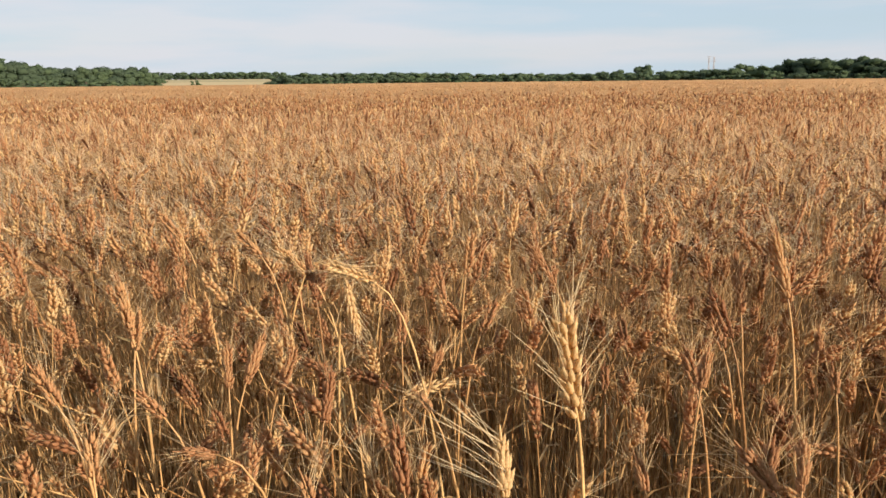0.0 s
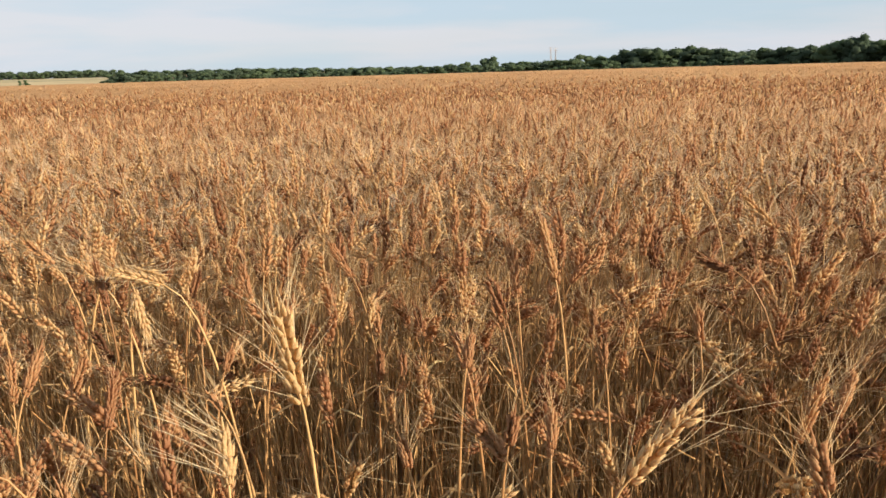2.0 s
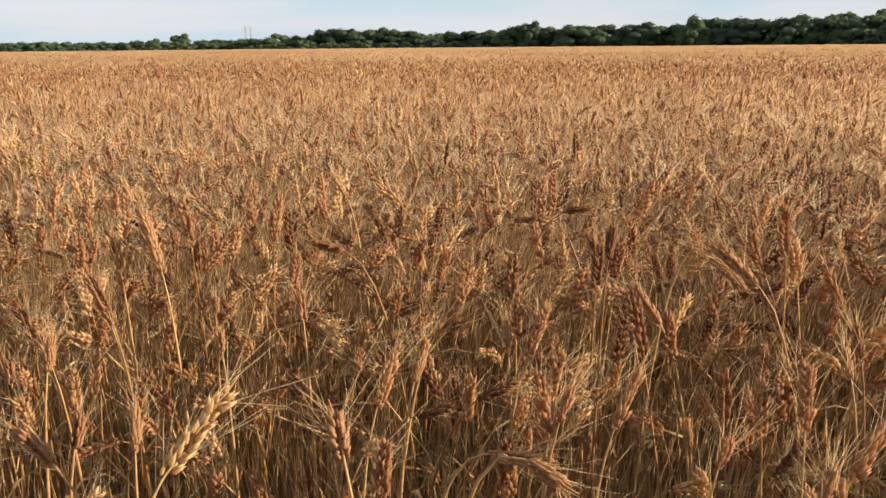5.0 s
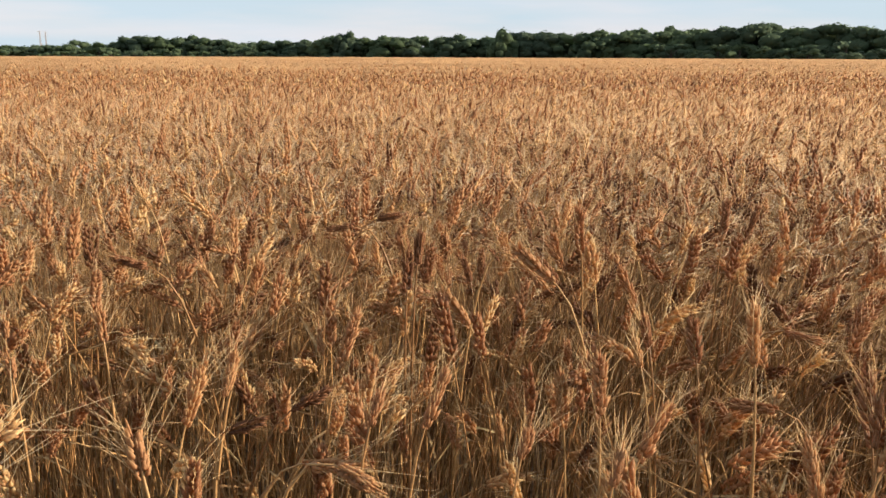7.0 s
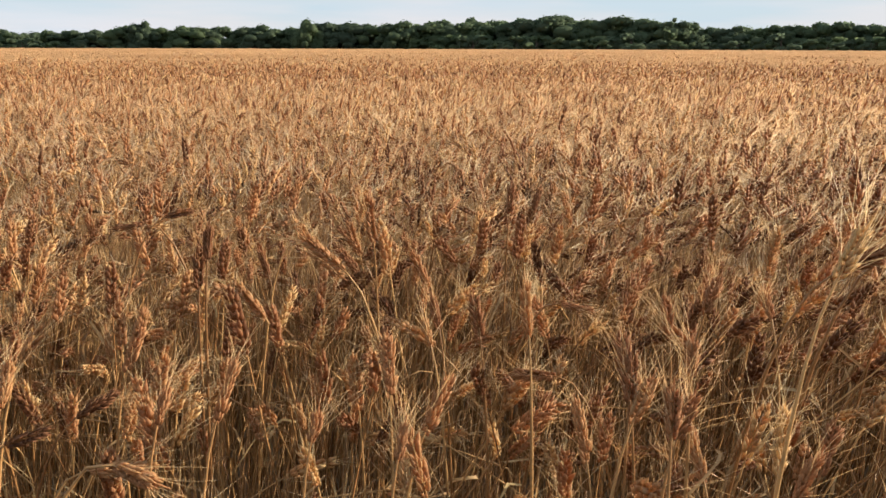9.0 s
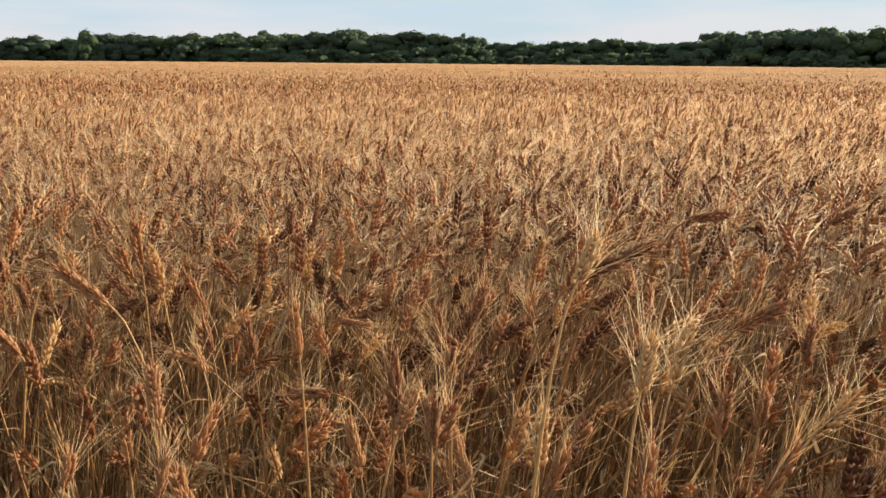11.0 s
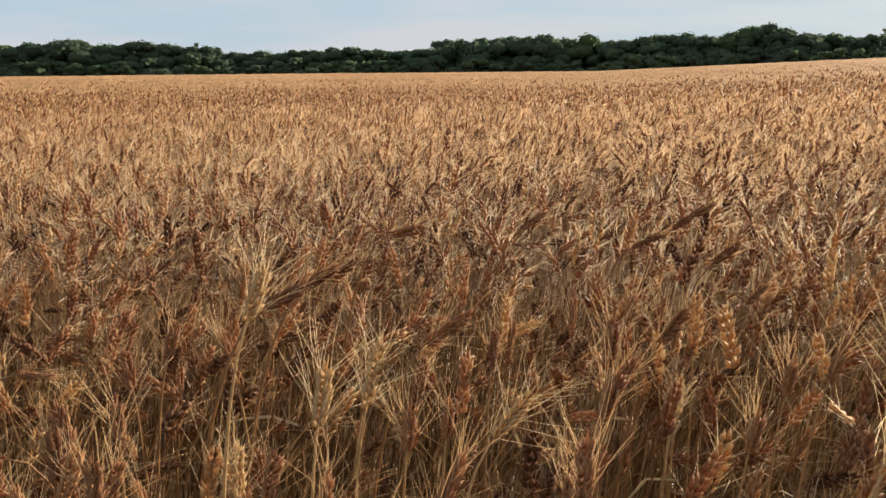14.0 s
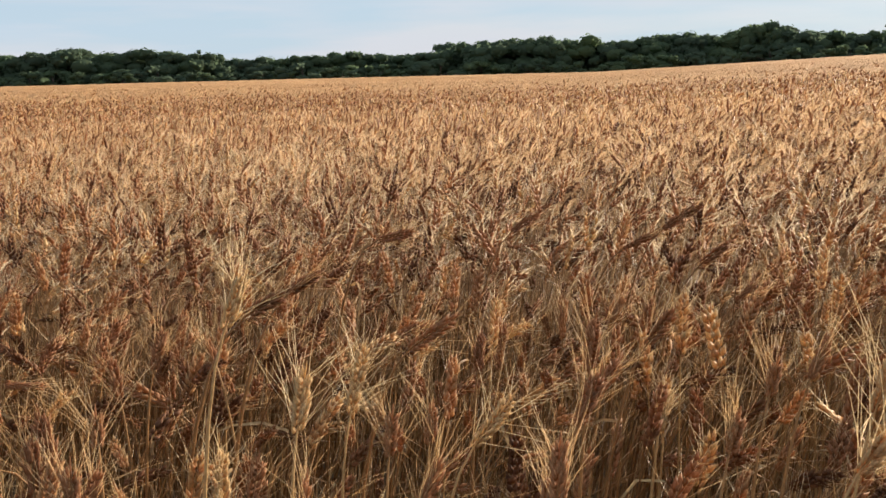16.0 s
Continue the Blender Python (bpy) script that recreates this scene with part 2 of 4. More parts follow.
def mesh_from(name, verts, tris, mats, mat_index=None, tone=None, smooth_shade=True):
    me = bpy.data.meshes.new(name)
    verts, tris = np.asarray(verts, np.float32), np.asarray(tris, np.int32)
    me.vertices.add(len(verts))
    me.vertices.foreach_set("co", verts.ravel())
    me.loops.add(tris.size)
    me.loops.foreach_set("vertex_index", tris.ravel())
    me.polygons.add(len(tris))
    me.polygons.foreach_set("loop_start", np.arange(0, tris.size, tris.shape[1], dtype=np.int32))
    if mat_index is not None:
        me.polygons.foreach_set("material_index", np.asarray(mat_index, np.int32))
    me.polygons.foreach_set("use_smooth", np.full(len(tris), smooth_shade))
    for m in mats:
        me.materials.append(m)
    if tone is not None:
        at = me.attributes.new("tone", "FLOAT", "POINT")
        at.data.foreach_set("value", np.broadcast_to(np.asarray(tone, np.float32), (len(verts),)).copy())
    me.update(calc_edges=True)
    me.validate()
    return me


def polar_sheet(name, radii, count, height, mat, az0=0.0, az1=360.0):
    """A sheet in rings round the viewpoint, whole or between two bearings."""
    whole = az1 - az0 >= 360
    th = np.linspace(radians(az0), radians(az1), count, endpoint=not whole)
    R, T = np.meshgrid(radii, th, indexing="ij")
    x, y = R * np.sin(T), R * np.cos(T)
    v = np.stack([x, y, height(x, y, R)], -1).reshape(-1, 3)
    i, j = np.meshgrid(np.arange(len(radii) - 1), np.arange(count if whole else count - 1), indexing="ij")
    a, b = i * count + j, i * count + (j + 1) % count
    q = np.stack([a, a + count, b + count, b], -1).reshape(-1, 4)
    return new(name, mesh_from(name, v, q, [mat]))


def ground_height(x, y, r):
    return ground_z(x, y) + 0.012 * np.sin(9 * x) * np.sin(8.3 * y) * (r < 8)


radii = np.concatenate([np.linspace(0.0, 6, 30), np.geomspace(6.3, 4200, 80)])
radii[0] = 0.02
land = polar_sheet("ground", radii, 180, ground_height, SOIL)
land.data.materials.append(LAND)
centre_r = np.repeat((radii[:-1] + radii[1:]) / 2, 180)
land.data.polygons.foreach_set("material_index", (centre_r > 335).astype(np.int32))
tagged(land, "dry brown soil and straw litter under the wheat, pale stubble fields beyond", "ground", kind="structure")



def canopy_height(x, y, r):
    jag = rng.uniform(-1, 1, x.shape)
    th = np.arctan2(x, y)
    rim = 3.5 + 0.3 * np.sin(5 * th) + 0.25 * np.sin(11 * th + 1) + 0.15 * np.sin(23 * th)
    top = -0.06 + 0.50 * smooth(rim, rim + 1.9, r) + 0.40 * smooth(5, 22, r) + 0.05 * smooth(25, 70, r) + (0.02 + 0.028 * smooth(8, 50, r)) * jag
    edge = 1 - smooth(246, 252, r)
    return ground_z(x, y) + (top + 0.04 * swell(x, y)) * edge


for name, rad, n, az0, az1 in (("wheat_canopy", np.geomspace(3.2, 9.0, 14), 200, -40.0, 124.0),
                               ("wheat_canopy", np.geomspace(9.0, 252, 56), 640, -40.0, 124.0),
                               ("wheat_canopy", np.geomspace(3.2, 252, 40), 110, 124.0, 320.0)):
    sheet = polar_sheet(name, rad, n, canopy_height, CANOPY, az0, az1)
    tagged(sheet, "dense golden-brown wheat crop stretching to the treeline", "wheat field", kind="stuff")


# ---- wheat: geometry of a plant ----
def tube(points, radii, sides):
    """A tapering tube along points: vertices and triangles; a radius of zero at the end closes to a tip."""
    p = np.asarray(points, float)
    d = np.gradient(p, axis=0)
    d /= np.linalg.norm(d, axis=1)[:, None] + 1e-12
    ref = np.array([0.31, 0.93, 0.2])
    u = np.cross(d, ref)
    u /= np.linalg.norm(u, axis=1)[:, None] + 1e-12
    w = np.cross(d, u)
    tip = radii[-1] == 0
    body = len(p) - 1 if tip else len(p)
    a = np.arange(sides) * 2 * np.pi / sides
    ring = p[:body, None] + np.asarray(radii)[:body, None, None] * (np.cos(a)[None, :, None] * u[:body, None] + np.sin(a)[None, :, None] * w[:body, None])
    v, f = ring.reshape(-1, 3), []
    for i in range(body - 1):
        for s in range(sides):
            q, r = i * sides + s, i * sides + (s + 1) % sides
            f += [(q, r, q + sides), (r, r + sides, q + sides)]
    if tip:
        v = np.vstack([v, p[-1]])
        f += [((body - 1) * sides + s, (body - 1) * sides + (s + 1) % sides, len(v) - 1) for s in range(sides)]
    return v, np.array(f)


def husk(sides, rings):
    """A pointed husk along +z from 0 to 1, one wide at its fullest, unit half-width 1 in x and y."""
    prof = {1: [(0.33, 1.0)], 2: [(0.26, 1.0), (0.64, 0.62)], 3: [(0.12, 0.6), (0.4, 1.0), (0.75, 0.6)]}[rings]
    a = np.arange(sides) * 2 * np.pi / sides
    v = [np.zeros((1, 3))] + [np.stack([r * np.cos(a), r * np.sin(a), np.full(sides, z)], -1) for z, r in prof] + [np.array([[0, 0, 1.0]])]
    v = np.vstack(v)
    f = [(0, 1 + (s + 1) % sides, 1 + s) for s in range(sides)]
    for k in range(rings - 1):
        for s in range(sides):
            q, r = 1 + k * sides + s, 1 + k * sides + (s + 1) % sides
            f += [(q, r, q + sides), (r, r + sides, q + sides)]
    last = 1 + (rings - 1) * sides
    f += [(last + s, last + (s + 1) % sides, len(v) - 1) for s in range(sides)]
    return v, np.array(f)


def frame_of(z, x_hint):
    z = z / (np.linalg.norm(z) + 1e-12)
    x = x_hint - z * (x_hint @ z)
    x /= np.linalg.norm(x) + 1e-12
    return np.stack([x, np.cross(z, x), z], -1)


def join(parts):
    vs, fs, n = [], [], 0
    for v, f in parts:
        vs.append(v)
        fs.append(f + n)
        n += len(v)
    return np.vstack(vs), np.vstack(fs)


def ribbon(points, widths, side):
    """A dry leaf blade: a shallow channel-shaped strip, three points wide."""
    p, w = np.asarray(points), np.asarray(widths)[:, None]
    d = np.gradient(p, axis=0)
    n = np.cross(d, side)
    n /= np.linalg.norm(n, axis=1)[:, None] + 1e-12
    v = np.stack([p - side * w, p + n * w * 0.35, p + side * w], 1).reshape(-1, 3)
    f = []
    for i in range(len(p) - 1):
        for s in range(2):
            q = 3 * i + s
            f += [(q, q + 1, q + 3), (q + 1, q + 4, q + 3)]
    return v, np.array(f)


def bent_line(lean, bend, nod, stem_length, ear_length, steps):
    """The stem's and the ear's centre lines in the x-z plane, from a lean at the foot, a bend near the top and the ear's nod, in degrees."""
    s = np.linspace(0, 1, steps)
    ang = np.radians(lean + bend * s ** 5)
    st = np.zeros((steps, 3))
    ds = stem_length / (steps - 1)
    st[1:, 0], st[1:, 2] = np.cumsum(np.sin(ang[1:]) * ds), np.cumsum(np.cos(ang[1:]) * ds)
    u = np.linspace(0, 1, 9)
    a2 = np.radians(lean + bend + nod * u)
    ea = np.zeros((9, 3))
    de = ear_length / 8
    ea[1:, 0], ea[1:, 2] = np.cumsum(np.sin(a2[1:]) * de), np.cumsum(np.cos(a2[1:]) * de)
    return st, ea + st[-1]


def along(line, u):
    k = np.clip(u, 0, 1) * (len(line) - 1)
    i = min(int(k), len(line) - 2)
    p = line[i] + (line[i + 1] - line[i]) * (k - i)
    d = line[i + 1] - line[i]
    return p, d / np.linalg.norm(d)


def ear_layout(ear, twist, r, count):
    """Where each spikelet sits: place, frame (z along it) and size, in two rows, alternating."""
    length = np.linalg.norm(np.diff(ear, axis=0), axis=1).sum()
    out = []
    for i in range(count):
        u = (i + 0.2) / count
        p, d = along(ear, u * (1 - 0.014 / length))
        side0 = np.cross(d, (0.02, 1, 0.05))
        side0 /= np.linalg.norm(side0)
        other = np.cross(d, side0)
        tw = twist + r.normal(0, 0.22)
        side = side0 * np.cos(tw) + other * np.sin(tw)
        sg = 1 if i % 2 else -1
        splay = np.radians(r.uniform(8, 28)) if i < count - 1 else 0.0
        size = (length / 0.082) ** 0.5 * (1.0 if i > 2 else 0.72 + 0.1 * i) * (1 - 0.28 * max(0, u - 0.7) / 0.3) * r.uniform(0.74, 1.2)
        z = d * np.cos(splay) + side * sg * np.sin(splay)
        out.append((p + side * sg * 0.0024, frame_of(z, side * sg), size, d, side * sg))
    return out


def chaff_tone(hv, count):
    """Husks are darker at the foot and paler towards the tip."""
    return np.tile((hv[:, 2] - 0.5) * 0.24, count)


def sliver(base, tip, width):
    """One awn far off: a single thin triangle."""
    d = tip - base
    a = np.cross(d, (0.37, 0.71, 0.6))
    a *= width / (np.linalg.norm(a) + 1e-12)
    return np.array([base - a, base + a, tip]), np.array([[0, 1, 2]])


SPIKELETS = (17, 15, 12, 9, 5, 1)
AWN_RADIUS = (0.00025, 0.00032, 0.00050, 0.00070, 0.0012, 0.0024)


def plant(stem, ear, seed, lod, twist=None, leaves=2, awn_length=0.074, sweep=(0, 0, 0), awn_radius=None, bushy=False):
    """All parts of one wheat plant as (vertices, triangles): stem, ear, awns, leaf. lod 0 is the finest, 6 an earless straw."""
    r = np.random.default_rng(seed)
    twist = r.uniform(0, np.pi) if twist is None else twist
    parts = {}
    rad = 0.0018
    n = len(stem)
    layout = ear_layout(ear, twist, r, SPIKELETS[lod]) if lod < 6 else []
    if lod == 0:
        full = np.vstack([stem, ear[1:6]])
        parts["stem"] = tube(full, [rad * 1.15] * (n - 3) + [rad * 0.9, rad * 0.75, rad * 0.6] + [0.0009] * 5, 6)
    elif lod == 1:
        k = [0, n // 2, n - 3, n - 1]
        parts["stem"] = tube(stem[k], [rad * 1.2, rad * 1.1, rad * 0.9, rad * 0.6], 3)
    elif lod in (2, 6):
        parts["stem"] = tube(stem[[0, n // 2, n - 1]], [rad * 1.2, rad * 1.1, 0.0], 3)
    elif lod < 5:
        parts["stem"] = tube(stem[[n // 2, n - 1]], [rad * 1.5, 0.0], 3)
    if lod < 2:
        hv, hf = husk(5, 2) if lod == 0 else husk(4, 1)
        wide = np.array([0.0028, 0.0032, 0.0155]) if lod == 0 else np.array([0.0033, 0.0037, 0.0168])
        ps = []
        for p, m, size, d, side in layout:
            nrm = m[:, 1]
            for k in (-1, 1):
                f3 = frame_of(m[:, 2] + nrm * 0.25 * k - side * 0.02, m[:, 0])
                ps.append((p + nrm * 0.0019 * k * size + (hv * wide * size) @ f3.T, hf))
        parts["ear"] = join(ps)
        parts["ear_tone"] = chaff_tone(hv, len(ps))
    elif lod < 4:
        hv, hf = husk(3, 1)
        wide = np.array([0.0048, 0.0058, 0.0212]) if lod == 2 else np.array([0.0059, 0.0069, 0.0240])
        parts["ear"] = join([(p + (hv * wide * size) @ m.T, hf) for p, m, size, d, side in layout])
        parts["ear_tone"] = chaff_tone(hv, len(layout))
    elif lod == 4:
        a = np.array([along(ear, u)[0] for u in (0.0, 0.3, 0.62, 0.97)])
        across = np.cross(along(ear, 0.5)[1], (np.cos(twist), np.sin(twist), 0.2))
        a[1:3] += across * 0.0040 * np.array([1, -1])[:, None] + r.uniform(-0.0015, 0.0015, (2, 3))
        parts["ear"] = tube(a, [0.0045, 0.0084, 0.0074, 0.0], 3)
    elif lod == 5:
        p, d = along(ear, 0.0)
        hv, hf = husk(3, 1)
        parts["ear"] = p + (hv * np.array([0.0098, 0.0098, np.linalg.norm(ear[-1] - ear[0])])) @ frame_of(ear[-1] - ear[0], np.array([1.0, 0.3, 0.1])).T, hf
    aw = []
    wide = awn_radius or AWN_RADIUS[min(lod, 5)]
    for i, (p, m, size, d, side) in enumerate(layout):
        if lod < 3 and r.random() < 0.33:
            continue
        for k in range(2 if lod in (3, 4) or lod == 0 and (i % 2 == 0 or bushy) else 1):
            open_by = np.tan(np.radians(np.clip(r.normal(34, 14), 6, 66)))
            turn_by = r.normal(0, 0.6)
            z = d + (side * np.cos(turn_by) + m[:, 1] * np.sin(turn_by)) * open_by + np.array(sweep)
            z /= np.linalg.norm(z)
            base = p + m[:, 2] * 0.011 * size
            ln = awn_length * r.uniform(0.6, 1.25) * (1.0 - 0.35 * (i / len(layout)) ** 3)
            out = side * r.uniform(-0.22, 0.20) + m[:, 1] * r.uniform(-0.2, 0.2)
            if lod == 0:
                q = [base + z * ln * u + out * ln * u * u for u in (0, 0.4, 0.72, 1.0)]
                aw.append(tube(q, [wide, wide * 0.9, wide * 0.7, 0.0], 3))
            elif lod == 1:
                aw.append(tube([base, base + (z + out * 0.7) * ln], [wide, 0.0], 3))
            else:
                aw.append(sliver(base, base + (z + out * 0.7) * ln, wide))
    if aw:
        parts["awns"] = join(aw)
    lf = []
    for k in range(leaves if lod == 0 else 1 if lod == 1 else 0):
        u = r.uniform(0.45, 0.85)
        p0 = along(stem, u)[0]
        a = r.uniform(0, 2 * np.pi)
        h = np.array([np.cos(a), np.sin(a), 0])
        ln, up, drop = r.uniform(0.10, 0.20), r.uniform(0.2, 0.9), r.uniform(0.4, 1.6)
        t = np.linspace(0, 1, 6 if lod == 0 else 4)[:, None]
        pts = p0 + h * ln * t * 0.7 + np.array([0, 0, 1.0]) * ln * (up * t - drop * t * t) + np.cross(h, (0, 0, 1)) * 0.02 * np.sin(3 * t + a)
        side = np.cross(h, (0, 0, 1)) + np.array([0, 0, r.uniform(-0.6, 0.6)])
        side /= np.linalg.norm(side)
        lf.append(ribbon(pts, 0.0027 * (1 - 0.85 * t[:, 0] ** 2), side))
    if lf:
        parts["leaf"] = join(lf)
        parts["leaves"] = lf
    parts["layout"] = layout
    return parts


SLOTS = ("ear", "stem", "awns", "leaf")
SLOT_MATS = [EAR, STEM, AWN, LEAF]


def template(lod, k):
    """Variant k of a plant at a level of detail: joined vertices, triangles, material slots and shade offsets."""
    stem, ear = bent_line(*SHAPES[k % len(SHAPES)], 10)
    parts = plant(stem, ear, 100 + k, lod)
    vs, fs, ms, ts, n = [], [], [], [], 0
    for i, key in enumerate(SLOTS):
        if key in parts:
            v, f = parts[key]
            vs.append(v)
            fs.append(f + n)
            ms.append(np.full(len(f), i))
            ts.append(parts["ear_tone"] if key == "ear" and "ear_tone" in parts else np.zeros(len(v)))
            n += len(v)
    return np.vstack(vs), np.vstack(fs), np.concatenate(ms), np.concatenate(ts)


# lean at the foot, bend at the top, nod of the ear (degrees), stem and ear length (metres)
SHAPES = [(1, 8, 4, 0.80, 0.091), (3, 14, 8, 0.79, 0.084), (0, 4, 3, 0.81, 0.099), (2, 24, 12, 0.80, 0.086),
          (4, 34, 14, 0.81, 0.094), (1, 60, 20, 0.83, 0.088), (3, 18, 6, 0.77, 0.076), (2, 10, 10, 0.81, 0.096),
          (2, 85, 25, 0.85, 0.086), (5, 45, 10, 0.80, 0.082), (0, 12, 5, 0.74, 0.072), (3, 118, 20, 0.87, 0.086),
          (4, 70, 10, 0.84, 0.091), (6, 28, 18, 0.79, 0.082), (2, 38, 26, 0.82, 0.088), (1, 20, 30, 0.80, 0.078)]
SHARE = np.array([1.0 if s[1] < 40 else 0.6 for s in SHAPES])
SHARE /= SHARE.sum()
UPRIGHT = [0, 2, 7, 10]
WIND = radians(190)                  # the crop leans a little this way (compass)


def scatter(count, r0, r1, az0, az1, fall=0.0):
    """Places in a ring sector; fall thins the crop outwards."""
    a = rng.uniform(radians(az0), radians(az1), count)
    e = 2.0 - fall
    r = (rng.uniform(r0 ** e, r1 ** e, count)) ** (1 / e)
    return r * np.sin(a), r * np.cos(a)


def poses_for(x, y, even=1.0):
    """Turn, tilt, scale and tone for plants that stand at x, y; even below one makes them more alike."""
    n = len(x)
    sw = swell(x, y)
    turn = np.pi / 2 - WIND + rng.vonmises(0, 0.8, n)
    gust = rng.normal(radians(7), radians(6), n)
    lx = np.sin(WIND) * gust + rng.normal(0, radians(7), n)
    ly = np.cos(WIND) * gust + rng.normal(0, radians(7), n)
    tilt_a, tilt = np.arctan2(lx, -ly), np.hypot(lx, ly)
    scale = np.clip(rng.normal(1.035, 0.055 * even, n) + 0.03 * sw, 0.78, 1.2)
    tone = np.clip(rng.normal(0.49, 0.28 * even, n) - 0.06 * smooth(0.6, 1.6, x) * (1 - smooth(2.5, 5.0, np.hypot(x, y))) + 0.10 * swell(x * 0.6 + 5, y * 0.6)
                   + 0.38 * np.exp(-((x + 1.4) ** 2 + (y - 3.4) ** 2) / 6.0)
                   + 0.15 * np.exp(-((x - 2.3) ** 2 + (y - 4.4) ** 2) / 7.0) + 0.40 * np.exp(-((x - 4.30) ** 2 + (y - 1.48) ** 2) / 0.35) + 0.25 * np.exp(-((x - 2.21) ** 2 + (y - -0.93) ** 2) / 0.3), 0.02, 0.9)
    tone = np.where(rng.random(n) < 0.055, rng.uniform(0.88, 1.0, n), tone)
    return turn, tilt_a, tilt, scale, tone


def matrices(turn, tilt_a, tilt, scale):
    c, s = np.cos(turn), np.sin(turn)
    z = np.zeros_like(c)
    o = np.ones_like(c)
    rz = np.stack([np.stack([c, -s, z], -1), np.stack([s, c, z], -1), np.stack([z, z, o], -1)], -2)
    kx, ky = np.cos(tilt_a), np.sin(tilt_a)
    ct, st = np.cos(tilt), np.sin(tilt)
    v = 1 - ct
    rt = np.stack([np.stack([ct + kx * kx * v, kx * ky * v, ky * st], -1), np.stack([kx * ky * v, ct + ky * ky * v, -kx * st], -1),
                   np.stack([-ky * st, kx * st, ct], -1)], -2)
    return rt @ rz * scale[:, None, None]


def crop(name, lod, x, y, label, grow=1.0, girth=1.0, even=1.0, pale=0.0):
    """One mesh of many plants; girth thickens far tufts of ears sideways; pale lightens their colour against backlit
    shade.
    """
    turn, ta, tl, sc, tone = poses_for(x, y, even)
    m = matrices(turn, ta, tl, sc * grow)
    base = np.stack([x, y, ground_z(x, y) - 0.005], -1)
    which = rng.choice(UPRIGHT, len(x)) if lod == 6 else rng.choice(len(SHAPES), len(x), p=SHARE)
    V, F, M, T, n = [], [], [], [], 0
    for k in range(len(SHAPES)):
        tv, tf, tm, tt = template(lod, k)
        if girth != 1.0:
            mid = tv.mean(0) * (1, 1, 0)
            tv = (tv - mid) * (girth, girth, 1) + mid
        sel = np.nonzero(which == k)[0]
        v = np.einsum("nij,vj->nvi", m[sel], tv) + base[sel][:, None]
        V.append(v.reshape(-1, 3))
        F.append((tf[None] + (n + np.arange(len(sel)) * len(tv))[:, None, None]).reshape(-1, 3))
        M.append(np.tile(tm, len(sel)))
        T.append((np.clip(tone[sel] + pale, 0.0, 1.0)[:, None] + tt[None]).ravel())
        n += len(sel) * len(tv)
    me = mesh_from(name, np.vstack(V), np.vstack(F), SLOT_MATS if lod < 3 else [EAR, STEM, AWN_MASS, LEAF], np.concatenate(M), np.concatenate(T))
    return tagged(new(name, me), label, "wheat", kind="stuff")


# ---- wheat: the nearest plants, each a thing ----
def part(name, v, f, material, parent, tone=-1.0, label=""):
    ob = new(name, mesh_from(name, v, f, [material], tone=tone))
    ob.parent = parent
    return tagged(ob, label) if label else ob


def spikelet_mesh(tone):
    hv, hf = husk(5, 2)
    ps = []
    for k in (-1, 0, 1):
        f3 = frame_of(np.array([0.10 if k == 0 else -0.02, 0.25 * k, 1.0]), np.array([1.0, 0, 0]))
        w = np.array([0.0026, 0.0029, 0.0150 if k else 0.0172])
        ps.append((np.array([0, 0.0019 * k, 0]) + (hv * w) @ f3.T, hf))
    v, f = join(ps)
    return mesh_from("spikelet", v, f, [EAR], tone=tone + chaff_tone(hv, 3))


def wheat_thing(parts, tone, label, split):
    """A wheat plant: stem, leaves and ear; the ear's spikelets are pieces of their own where split."""
    top = new("wheat_plant")
    tagged(top, label, "wheat", group="wheat plants beside the camera")
    part("stem", *parts["stem"], STEM, top, tone)
    for v, f in parts.get("leaves", ()):
        part("leaf", v, f, LEAF, top, tone, "dry curled leaf blade")
    if split:
        line = parts["rachis"]
        ear = part("ear", *tube(line, [0.0010] * (len(line) - 1) + [0.0006], 4), EAR, top, tone)
        me = spikelet_mesh(tone)
        for p, m, size, d, side in parts["layout"]:
            ob = new("spikelet", me)
            ob.parent = ear
            ob.matrix_basis = Matrix.LocRotScale(Vector(p), Matrix(m.tolist()).to_quaternion(), Vector((size,) * 3))
    else:
        ear = part("ear", *parts["ear"], EAR, top, tone + parts["ear_tone"])
    part("beard", *parts["awns"], AWN, ear, tone, "long pale bristling awns")
    return top


LABEL_PALE = "ripe wheat plant with a pale blond bearded ear"
LABEL_BROWN = "ripe wheat plant with a reddish-brown bearded ear"
LABEL_BENT = "ripe wheat plant with a nodding golden-brown ear"


